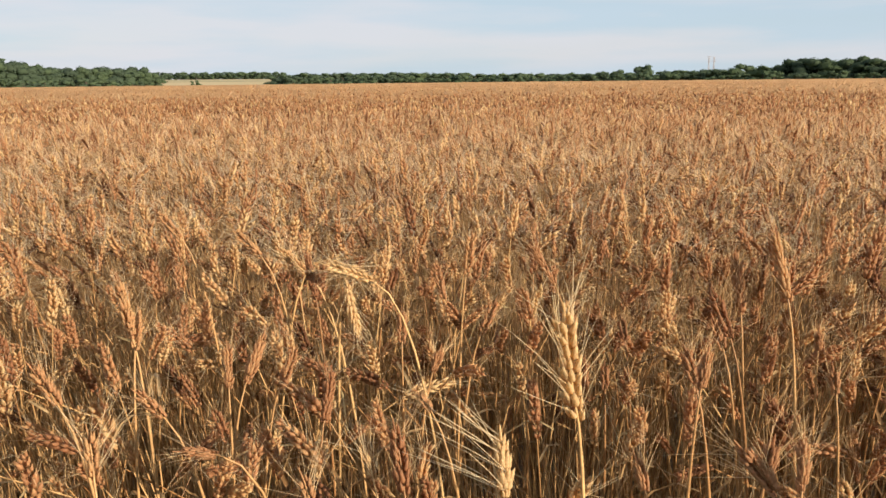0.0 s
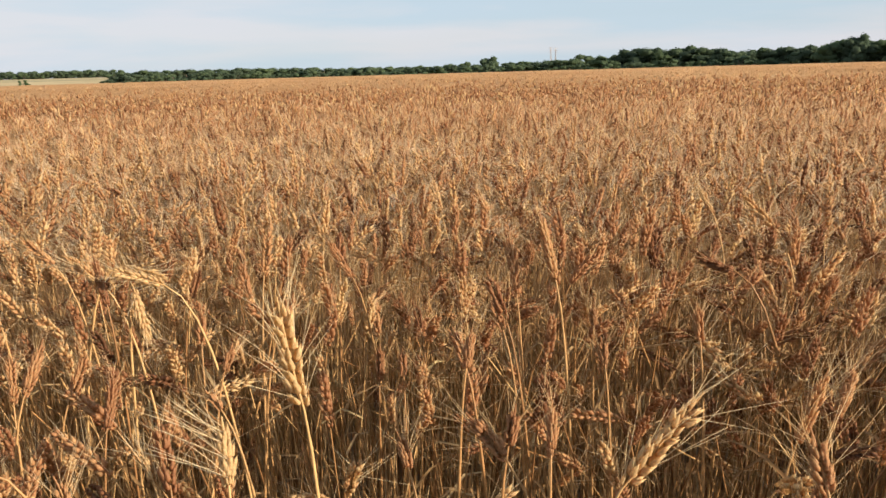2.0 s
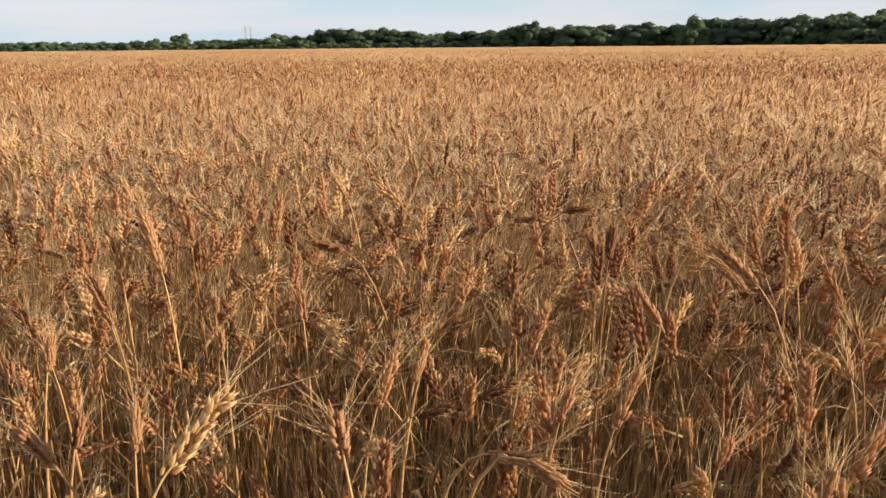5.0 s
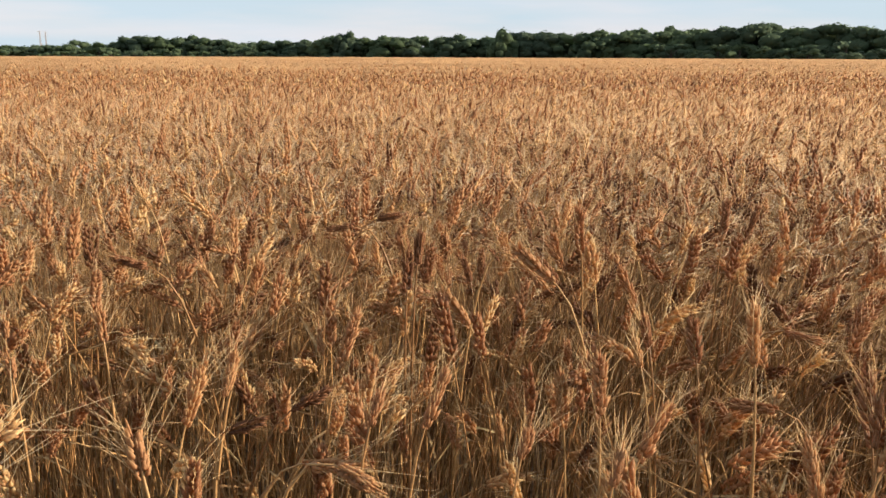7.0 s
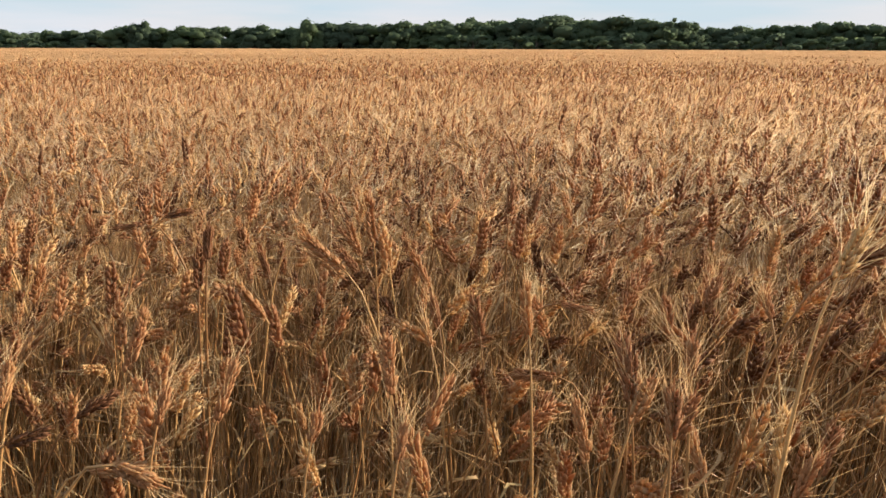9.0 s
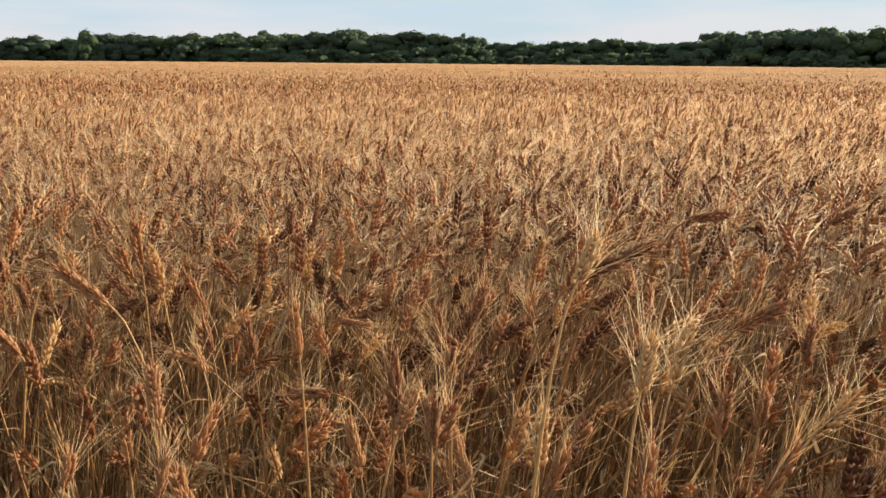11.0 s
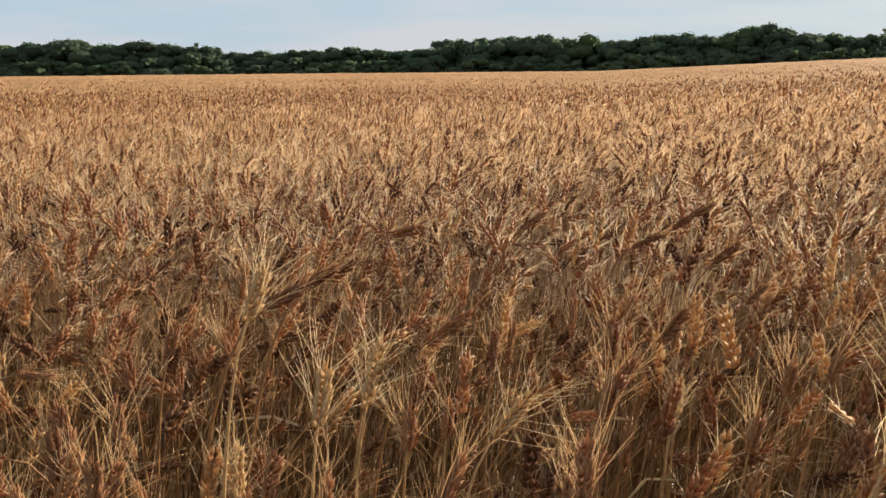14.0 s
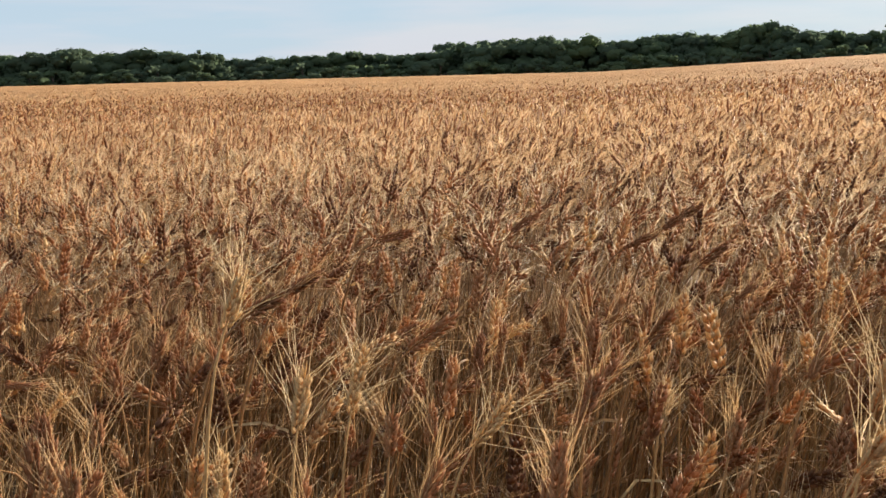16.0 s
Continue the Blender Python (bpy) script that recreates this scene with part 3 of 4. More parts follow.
def hero(tip, foot, tone, awn=0.074, sweep=(0, 0, 0), twist=None):
    """A plant whose ear runs from foot to tip, on a stem that grows from the soil below."""
    tip, foot = np.array(tip), np.array(foot)
    d = tip - foot
    ln = np.linalg.norm(d)
    lean = -d[:2] / ln * min(0.14, foot[2] * 0.16)
    g = np.array([foot[0] + lean[0], foot[1] + lean[1], 0.0])
    g[2] = float(ground_z(g[0], g[1]))
    t = np.linspace(0, 1, 14)[:, None]
    t0, t1 = np.array([0, 0, foot[2] * 0.9]), d / ln * foot[2] * 0.35
    stem = (2 * t**3 - 3 * t**2 + 1) * g + (t**3 - 2 * t**2 + t) * t0 + (3 * t**2 - 2 * t**3) * foot + (t**3 - t**2) * t1
    u = np.linspace(0, 1, 9)[:, None]
    sag = np.cross(d / ln, (0.3, 0.2, 1.0)) * 0.004
    ear = foot + d * u + sag * np.sin(np.pi * u)
    seed = int(abs(tip[0] * 7919 + tip[1] * 104729)) + 3
    parts = plant(stem - g, ear - g, seed, 0, twist, 0 if tone > 0.8 else 1, awn_length=awn, sweep=sweep, awn_radius=0.00030 if tone > 0.75 else 0.00024, bushy=tone > 0.8)
    parts["rachis"] = ear - g
    bent = d[2] / ln < 0.35
    top = wheat_thing(parts, tone, LABEL_PALE if tone > 0.8 else LABEL_BENT if bent else LABEL_BROWN, True)
    top.location = g
    return g


# ears that stand above the crop, and those just before the lens
HERO_FEET = []
for_hero = HERO_FEET.append
for_hero(hero((0.043, 0.560, 1.104), (0.056, 0.575, 1.012), 0.97, 0.06, (0.1, 0, 0.3)))
for_hero(hero((0.001, 0.543, 1.024), (0.004, 0.532, 0.974), 0.98, 0.07, (-1.1, 0.1, -0.25)))
for_hero(hero((-0.225, 1.465, 0.912), (-0.308, 1.487, 0.936), 0.95))
for_hero(hero((0.364, 0.570, 1.007), (0.298, 0.566, 0.933), 0.90, 0.080, (0.5, 0, 0.1)))
for_hero(hero((0.956, 0.680, 1.039), (1.006, 0.642, 0.979), 0.70))
for_hero(hero((0.599, 0.794, 0.933), (0.567, 0.795, 0.847), 0.72))
for_hero(hero((0.990, 0.032, 0.933), (0.970, 0.050, 0.869), 0.55))
for_hero(hero((1.655, -0.010, 1.048), (1.665, 0.063, 1.032), 0.35))
for_hero(hero((-0.582, 1.107, 0.748), (-0.574, 1.104, 0.681), 0.70))
for_hero(hero((0.524, 1.716, 0.881), (0.526, 1.725, 0.798), 0.50))
for_hero(hero((0.488, 1.162, 0.748), (0.502, 1.153, 0.689), 0.50))
for_hero(hero((0.604, 1.802, 0.797), (0.632, 1.803, 0.717), 0.60))
for_hero(hero((-0.748, 1.975, 0.765), (-0.739, 1.994, 0.689), 0.40))
for_hero(hero((0.051, 1.378, 0.988), (0.092, 1.388, 0.917), 0.60))
for_hero(hero((0.166, 1.598, 0.822), (0.205, 1.604, 0.749), 0.30))
for_hero(hero((0.542, 1.498, 0.748), (0.565, 1.497, 0.682), 0.60))
for_hero(hero((0.535, 1.592, 0.827), (0.532, 1.596, 0.743), 0.50))
for_hero(hero((0.981, 0.856, 0.940), (1.015, 0.825, 0.873), 0.70))
for_hero(hero((0.702, 0.607, 0.834), (0.645, 0.665, 0.832), 0.70))
for_hero(hero((0.938, 1.352, 0.891), (0.918, 1.368, 0.812), 0.55))
for_hero(hero((0.078, 1.782, 0.854), (0.108, 1.793, 0.776), 0.50))
for_hero(hero((1.372, 0.476, 0.748), (1.374, 0.465, 0.687), 0.60))
for_hero(hero((1.098, 0.728, 0.748), (1.088, 0.725, 0.679), 0.60))
for_hero(hero((1.192, 0.786, 1.048), (1.200, 0.784, 0.966), 0.55))
for_hero(hero((1.534, 0.391, 0.857), (1.530, 0.394, 0.775), 0.40))
for_hero(hero((0.969, 0.597, 0.893), (0.965, 0.582, 0.813), 0.70))
for_hero(hero((1.322, 0.817, 0.932), (1.350, 0.794, 0.857), 0.60))
for_hero(hero((1.402, 1.054, 0.941), (1.424, 1.045, 0.861), 0.60))
for_hero(hero((1.047, 0.802, 0.748), (1.053, 0.794, 0.690), 0.70))
for_hero(hero((1.080, 0.640, 0.748), (1.066, 0.643, 0.686), 0.65))
for_hero(hero((1.686, 0.576, 0.774), (1.695, 0.559, 0.693), 0.50))
for_hero(hero((2.096, 0.507, 0.768), (2.104, 0.508, 0.683), 0.40))
for_hero(hero((1.323, -0.129, 1.009), (1.321, -0.063, 0.961), 0.45))
for_hero(hero((1.942, -0.162, 0.818), (1.945, -0.155, 0.735), 0.45))
for_hero(hero((1.783, 0.509, 0.811), (1.792, 0.495, 0.729), 0.60))
for_hero(hero((1.564, -0.233, 0.748), (1.551, -0.249, 0.673), 0.60))
for_hero(hero((1.490, -0.576, 0.822), (1.487, -0.540, 0.748), 0.55))
for_hero(hero((1.551, -0.740, 1.003), (1.562, -0.711, 0.928), 0.40))
for_hero(hero((1.598, -0.378, 0.967), (1.597, -0.354, 0.889), 0.50))
for_hero(hero((1.386, 0.014, 0.925), (1.368, 0.033, 0.843), 0.86, 0.085))
for_hero(hero((1.635, 0.296, 0.993), (1.629, 0.317, 0.908), 0.80, 0.090))
for_hero(hero((1.464, -0.663, 0.810), (1.462, -0.626, 0.731), 0.86, 0.090))
for_hero(hero((1.486, -0.241, 0.768), (1.475, -0.226, 0.702), 0.60, 0.085))
for_hero(hero((1.732, -0.612, 0.985), (1.737, -0.596, 0.899), 0.35, 0.080))
for_hero(hero((1.885, -0.490, 0.768), (1.885, -0.483, 0.691), 0.40, 0.090))
for_hero(hero((1.344, 1.163, 0.778), (1.359, 1.149, 0.692), 0.45, 0.070))
for_hero(hero((0.978, 1.089, 0.768), (0.966, 1.090, 0.690), 0.40, 0.070))
for_hero(hero((1.074, 0.035, 1.121), (1.052, 0.054, 1.064), 0.95, 0.085, (0, 0, 0), 1.5))
for_hero(hero((1.053, -0.026, 1.037), (1.027, -0.021, 0.973), 0.95, 0.088, (0, 0, 0), 1.5))
for_hero(hero((1.265, -0.025, 0.993), (1.232, -0.010, 0.909), 0.96, 0.088, (0, 0, 0), 1.5))
for_hero(hero((1.192, -0.211, 0.965), (1.165, -0.164, 0.905), 0.95, 0.085, (0, 0, 0), 1.5))
for_hero(hero((1.169, 0.123, 0.892), (1.135, 0.114, 0.817), 0.96, 0.060))
for_hero(hero((0.946, -0.267, 1.026), (0.921, -0.265, 0.971), 0.55, 0.075))
for_hero(hero((1.741, -0.137, 0.879), (1.715, -0.127, 0.796), 0.40, 0.070))
for_hero(hero((1.758, -0.236, 0.929), (1.736, -0.235, 0.846), 0.60, 0.070))
for_hero(hero((1.928, -0.413, 1.004), (1.928, -0.338, 0.968), 0.25, 0.060))
for_hero(hero((1.868, -0.481, 1.069), (1.870, -0.405, 1.017), 0.25, 0.060))
for_hero(hero((1.205, -0.321, 1.002), (1.187, -0.281, 0.944), 0.42, 0.075))
for_hero(hero((1.454, -0.398, 0.991), (1.444, -0.357, 0.936), 0.42, 0.075))
for_hero(hero((0.985, -0.046, 0.963), (0.952, -0.042, 0.903), 0.55, 0.070))
for_hero(hero((1.122, 0.057, 0.912), (1.090, 0.060, 0.850), 0.45, 0.070))
for_hero(hero((1.072, 0.278, 0.973), (1.052, 0.250, 0.890), 0.30, 0.070))
for_hero(hero((1.055, 0.189, 0.899), (1.037, 0.154, 0.833), 0.70, 0.070))
for_hero(hero((1.651, 0.837, 1.011), (1.635, 0.834, 0.932), 0.30, 0.060))
for_hero(hero((1.449, 0.633, 0.877), (1.436, 0.626, 0.828), 0.95, 0.050))
for_hero(hero((1.029, -0.255, 0.952), (1.010, -0.249, 0.913), 0.50, 0.070))
for_hero(hero((1.013, -0.163, 0.976), (0.984, -0.142, 0.921), 0.50, 0.075))
for_hero(hero((1.566, -0.398, 0.840), (1.550, -0.393, 0.794), 0.90, 0.050))
for_hero(hero((0.818, 0.812, 0.948), (0.776, 0.805, 0.865), 0.60, 0.066))
for_hero(hero((0.785, 0.580, 0.947), (0.745, 0.574, 0.876), 0.60, 0.066))
for_hero(hero((0.942, 0.509, 0.949), (0.923, 0.487, 0.871), 0.65, 0.066))
for_hero(hero((1.036, 0.311, 0.891), (1.018, 0.280, 0.821), 0.70, 0.066))
for_hero(hero((1.095, 0.591, 0.914), (1.093, 0.571, 0.869), 0.76, 0.066))
for_hero(hero((0.783, 0.450, 0.924), (0.764, 0.444, 0.888), 0.60, 0.066))
for_hero(hero((0.809, 0.357, 0.929), (0.789, 0.351, 0.890), 0.55, 0.066))
for_hero(hero((1.055, 0.396, 1.014), (1.040, 0.376, 0.939), 0.72, 0.066))
for_hero(hero((1.125, 0.474, 0.845), (1.164, 0.415, 0.846), 0.50, 0.066))
for_hero(hero((0.967, 0.913, 0.993), (0.953, 0.901, 0.920), 0.10, 0.066))
for_hero(hero((0.993, 1.223, 0.958), (1.046, 1.192, 0.965), 0.20, 0.050))
for_hero(hero((1.138, 1.164, 0.980), (1.090, 1.193, 0.971), 0.20, 0.050))
for_hero(hero((1.211, 1.092, 0.912), (1.216, 1.071, 0.856), 0.20, 0.066))
for_hero(hero((1.168, 0.813, 0.904), (1.128, 0.869, 0.961), 0.70, 0.066))
for_hero(hero((0.885, 1.636, 0.994), (0.944, 1.601, 0.927), 0.85, 0.066))
for_hero(hero((0.807, 1.664, 1.010), (0.833, 1.647, 0.952), 0.85, 0.066))
for_hero(hero((0.608, 1.187, 0.972), (0.663, 1.166, 0.950), 0.30, 0.066))
for_hero(hero((0.778, 0.733, 0.847), (0.760, 0.720, 0.801), 0.72, 0.066))
for_hero(hero((1.131, 0.605, 0.935), (1.126, 0.585, 0.882), 0.35, 0.066))
for_hero(hero((1.092, 0.500, 0.965), (1.083, 0.480, 0.904), 0.35, 0.066))
for_hero(hero((0.972, 0.210, 0.992), (0.953, 0.201, 0.937), 0.30, 0.066))
for_hero(hero((0.975, 0.185, 0.971), (0.947, 0.194, 0.919), 0.70, 0.066))
for_hero(hero((0.937, 0.150, 0.984), (0.917, 0.140, 0.930), 0.50, 0.066))
for_hero(hero((0.960, 0.137, 0.971), (0.935, 0.143, 0.922), 0.50, 0.066))
for_hero(hero((0.908, 0.380, 0.940), (0.867, 0.387, 0.877), 0.62, 0.066))
for_hero(hero((1.659, 0.773, 1.005), (1.643, 0.781, 0.952), 0.20, 0.066))
for_hero(hero((1.339, 0.454, 0.883), (1.313, 0.507, 0.894), 0.50, 0.066))
for_hero(hero((1.302, 0.335, 0.948), (1.289, 0.318, 0.887), 0.50, 0.066))
for_hero(hero((1.337, 0.272, 0.980), (1.315, 0.283, 0.920), 0.45, 0.066))
for_hero(hero((0.710, 0.864, 0.939), (0.677, 0.866, 0.897), 0.66, 0.066))
for_hero(hero((0.651, 0.830, 0.922), (0.625, 0.817, 0.861), 0.66, 0.066))
# two shaded ears, the shade put into their very dark tone
for_hero(hero((0.752, 0.768, 0.865), (0.698, 0.789, 0.837), 0.05, 0.066))
for_hero(hero((0.686, 0.814, 0.823), (0.633, 0.837, 0.810), 0.05, 0.066))
for_hero(hero((0.947, 0.854, 1.033), (0.933, 0.847, 0.974), 0.12, 0.066))
for_hero(hero((-0.043, 1.393, 1.010), (-0.054, 1.374, 0.932), 0.72, 0.066))
for_hero(hero((0.130, 1.260, 0.840), (0.126, 1.240, 0.784), 0.42, 0.066))
for_hero(hero((0.189, 0.666, 0.963), (0.221, 0.646, 0.925), 0.60, 0.066))
for_hero(hero((0.423, 0.519, 0.995), (0.426, 0.494, 0.953), 0.68, 0.066))
for_hero(hero((0.697, 0.578, 0.942), (0.675, 0.571, 0.899), 0.50, 0.066))
for_hero(hero((0.841, 0.971, 0.880), (0.837, 0.953, 0.830), 0.65, 0.066))
for_hero(hero((0.544, 1.023, 0.948), (0.544, 1.006, 0.897), 0.65, 0.066))
for_hero(hero((0.361, 1.147, 1.054), (0.379, 1.122, 0.957), 0.75, 0.066))
for_hero(hero((0.293, 1.178, 0.930), (0.309, 1.161, 0.879), 0.62, 0.066))
for_hero(hero((0.594, 0.418, 0.920), (0.564, 0.450, 0.942), 0.66, 0.066))
for_hero(hero((0.798, 1.680, 0.874), (0.847, 1.653, 0.840), 0.20, 0.066))
for_hero(hero((1.071, -0.542, 1.058), (1.057, -0.525, 1.007), 0.84, 0.090))
for_hero(hero((0.961, -0.510, 1.037), (0.952, -0.484, 0.999), 0.86, 0.090))
for_hero(hero((1.414, -0.668, 1.076), (1.402, -0.662, 1.016), 0.82, 0.090))
for_hero(hero((1.082, -0.299, 1.033), (1.061, -0.277, 0.980), 0.40, 0.075))
for_hero(hero((1.467, -0.389, 0.874), (1.443, -0.377, 0.812), 0.88, 0.060))
for_hero(hero((1.182, -0.521, 1.045), (1.171, -0.500, 0.995), 0.50, 0.075))
for_hero(hero((1.277, -0.492, 0.984), (1.263, -0.480, 0.939), 0.60, 0.070))
for_hero(hero((1.126, -0.429, 0.982), (1.109, -0.417, 0.939), 0.60, 0.070))
for_hero(hero((1.213, -0.293, 1.047), (1.193, -0.285, 0.985), 0.45, 0.075))
for_hero(hero((1.510, -0.330, 0.995), (1.498, -0.315, 0.952), 0.60, 0.070))
for_hero(hero((1.389, -0.146, 0.973), (1.369, -0.141, 0.917), 0.28, 0.075))
for_hero(hero((1.708, -0.501, 1.029), (1.706, -0.454, 0.991), 0.30, 0.070))
for_hero(hero((1.545, -0.515, 1.007), (1.541, -0.483, 0.972), 0.35, 0.070))
for_hero(hero((1.206, 0.042, 1.064), (1.181, 0.087, 1.042), 0.28, 0.060))
for_hero(hero((1.244, 0.014, 1.082), (1.222, 0.053, 1.056), 0.28, 0.060))
for_hero(hero((1.154, -0.082, 0.957), (1.130, -0.081, 0.905), 0.60, 0.070))
for_hero(hero((1.212, -0.114, 0.943), (1.190, -0.112, 0.895), 0.60, 0.070))
for_hero(hero((1.002, 0.164, 1.006), (0.988, 0.156, 0.966), 0.60, 0.070))
for_hero(hero((1.328, 0.214, 0.972), (1.322, 0.197, 0.932), 0.62, 0.070))
for_hero(hero((1.924, -0.183, 1.036), (1.913, -0.131, 1.001), 0.30, 0.060))
for_hero(hero((-0.496, 1.064, 1.003), (-0.474, 1.052, 0.922), 0.74, 0.066))
for_hero(hero((-0.471, 1.066, 0.965), (-0.472, 1.049, 0.907), 0.74, 0.066))
for_hero(hero((-0.395, 1.183, 0.884), (-0.388, 1.161, 0.813), 0.68, 0.066))
for_hero(hero((-0.302, 1.064, 0.936), (-0.324, 1.035, 0.868), 0.65, 0.066))
for_hero(hero((-0.297, 1.207, 0.869), (-0.320, 1.180, 0.807), 0.62, 0.066))
for_hero(hero((-0.208, 1.022, 0.902), (-0.216, 0.995, 0.833), 0.38, 0.066))
for_hero(hero((-0.157, 1.345, 0.893), (-0.155, 1.327, 0.831), 0.60, 0.066))
for_hero(hero((-0.118, 1.562, 0.923), (-0.101, 1.546, 0.849), 0.60, 0.066))
for_hero(hero((-0.188, 1.553, 0.916), (-0.206, 1.538, 0.859), 0.30, 0.066))
for_hero(hero((-0.267, 1.244, 0.984), (-0.188, 1.252, 0.954), 0.97, 0.066))
for_hero(hero((-0.355, 1.329, 0.992), (-0.303, 1.332, 0.945), 0.88, 0.066))
for_hero(hero((-0.199, 1.178, 0.883), (-0.218, 1.197, 0.964), 0.92, 0.066))
for_hero(hero((-0.301, 1.302, 0.995), (-0.283, 1.287, 0.915), 0.28, 0.066))
for_hero(hero((-0.481, 1.504, 0.994), (-0.428, 1.509, 0.936), 0.75, 0.066))
for_hero(hero((-0.602, 1.466, 1.030), (-0.562, 1.473, 0.979), 0.70, 0.066))
for_hero(hero((-0.002, 1.309, 0.918), (-0.028, 1.292, 0.861), 0.62, 0.066))
for_hero(hero((-0.177, 0.704, 0.914), (-0.165, 0.693, 0.885), 0.70, 0.066))
for_hero(hero((-0.154, 0.903, 0.849), (-0.139, 0.888, 0.812), 0.88, 0.066))
for_hero(hero((-0.102, 0.781, 0.930), (-0.088, 0.752, 0.863), 0.38, 0.066))
for_hero(hero((-0.333, 0.808, 0.879), (-0.289, 0.821, 0.870), 0.60, 0.066))
for_hero(hero((-0.109, 1.073, 0.851), (-0.087, 1.064, 0.823), 0.70, 0.066))
for_hero(hero((-0.078, 1.143, 0.893), (-0.091, 1.129, 0.853), 0.60, 0.066))
for_hero(hero((0.232, 0.929, 0.962), (0.221, 0.915, 0.912), 0.60, 0.066))
for_hero(hero((0.214, 0.982, 0.946), (0.227, 0.964, 0.901), 0.50, 0.066))
for_hero(hero((0.323, 1.185, 1.019), (0.330, 1.162, 0.928), 0.62, 0.066))
for_hero(hero((0.281, 1.134, 0.977), (0.304, 1.110, 0.911), 0.33, 0.066))
for_hero(hero((0.192, 1.337, 0.883), (0.199, 1.324, 0.842), 0.15, 0.066))
for_hero(hero((0.167, 1.319, 0.812), (0.167, 1.303, 0.767), 0.42, 0.066))
for_hero(hero((0.249, 0.749, 0.934), (0.238, 0.735, 0.895), 0.50, 0.066))
for_hero(hero((0.454, 1.156, 0.864), (0.456, 1.140, 0.824), 0.62, 0.066))
for_hero(hero((0.474, 1.266, 0.886), (0.471, 1.256, 0.849), 0.62, 0.066))
for_hero(hero((0.133, 0.813, 0.887), (0.144, 0.794, 0.851), 0.62, 0.066))
for_hero(hero((-0.489, 0.826, 0.968), (-0.457, 0.825, 0.918), 0.70, 0.066))
for_hero(hero((-0.435, 0.946, 0.895), (-0.396, 0.948, 0.856), 0.65, 0.066))
for_hero(hero((-0.390, 0.747, 0.934), (-0.378, 0.730, 0.884), 0.76, 0.066))
for_hero(hero((0.304, 0.831, 0.904), (0.297, 0.806, 0.846), 0.62, 0.066))

# the other plants within arm's reach
near_x, near_y = np.hstack([scatter(240, 0.55, 1.55, -38, 42, -0.6), scatter(400, 0.50, 1.55, 42, 145, -0.2)])
order = np.argsort(np.hypot(near_x - 0.15, near_y + 0.1))
near_x, near_y = near_x[order], near_y[order]
keep = np.ones(len(near_x), bool)
for g in HERO_FEET:
    keep &= np.hypot(near_x - g[0], near_y - g[1]) > 0.035
keep &= np.hypot(near_x - 0.15, near_y + 0.1) > 0.62
near_x, near_y = near_x[keep], near_y[keep]
THINGS = 170
turn, ta, tl, sc, tone = poses_for(near_x[:THINGS], near_y[:THINGS])
mats = matrices(turn, ta, tl, sc * 0.90)
PROTOS = {}
for i in range(THINGS):
    k = int(rng.choice(len(SHAPES), p=SHARE))
    pale = tone[i] > 0.8
    m = Matrix(mats[i].tolist()).to_4x4()
    m.translation = (near_x[i], near_y[i], float(ground_z(near_x[i], near_y[i])) - 0.005)
    key = (k, int(min(tone[i], 0.99) * 4))
    if key not in PROTOS:
        stem, ear = bent_line(*SHAPES[k], 14)
        parts = plant(stem, ear, 300 + 10 * k + key[1], 0, leaves=1)
        parts["rachis"] = ear
        PROTOS[key] = wheat_thing(parts, (key[1] + 0.5) / 4, LABEL_PALE if pale else LABEL_BENT if SHAPES[k][1] > 50 else LABEL_BROWN, False)
        PROTOS[key].matrix_basis = m
    else:
        copy_thing(PROTOS[key], m).matrix_basis = m

# ---- wheat: the standing crop ----
rest_x, rest_y = near_x[THINGS:], near_y[THINGS:]
RIPE, DENSE = "ripe bearded wheat, golden-brown ears on dry straw", "dense ripe bearded wheat with long pale awns"
SUNWARD, BEHIND = "ripe wheat standing towards the low sun", "ripe wheat behind the viewpoint"
crop("wheat_stand", 1, rest_x, rest_y, RIPE, 0.95)
crop("wheat_stand", 1, *scatter(720, 1.55, 2.3, -38, 122), RIPE)
crop("wheat_stand", 1, *scatter(300, 1.5, 2.3, -38, 122), DENSE, 0.93)
crop("wheat_stand", 2, *scatter(3450, 2.25, 3.6, -38, 122), DENSE, 0.99)
crop("wheat_stand", 3, *scatter(7000, 3.6, 6.0, -38, 122), "ripe wheat ears crowding together in the open field", 1.0, 1.0, 0.85)
crop("wheat_stand", 4, *scatter(11000, 6.0, 10.5, -38, 122), "ripe wheat ears merging into a golden mass", 1.0, 1.0, 0.75)
# the last number lightens far ears in colour, offsetting their backlit shade
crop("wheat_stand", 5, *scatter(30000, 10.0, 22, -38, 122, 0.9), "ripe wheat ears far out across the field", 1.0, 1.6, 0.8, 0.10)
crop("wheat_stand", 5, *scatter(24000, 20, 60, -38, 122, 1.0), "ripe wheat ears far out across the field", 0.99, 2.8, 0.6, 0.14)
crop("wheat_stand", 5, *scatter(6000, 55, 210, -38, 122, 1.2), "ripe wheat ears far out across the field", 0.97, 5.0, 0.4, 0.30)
crop("wheat_stand", 5, *scatter(3000, 1.6, 6.5, 145, 312), BEHIND)
crop("wheat_stand", 5, *scatter(2000, 1.2, 4.2, 150, 312), BEHIND)
crop("wheat_stand", 5, *scatter(600, 0.7, 1.6, 180, 290), BEHIND)
# mostly unseen wheat on the sun side, added to shade the near crop
crop("wheat_stand", 2, *scatter(420, 1.55, 2.6, 122, 145), SUNWARD)
crop("wheat_stand", 2, *scatter(900, 0.75, 3.2, 118, 185), SUNWARD, 0.97)
crop("wheat_stand", 3, *scatter(500, 0.7, 2.6, 145, 180), SUNWARD)
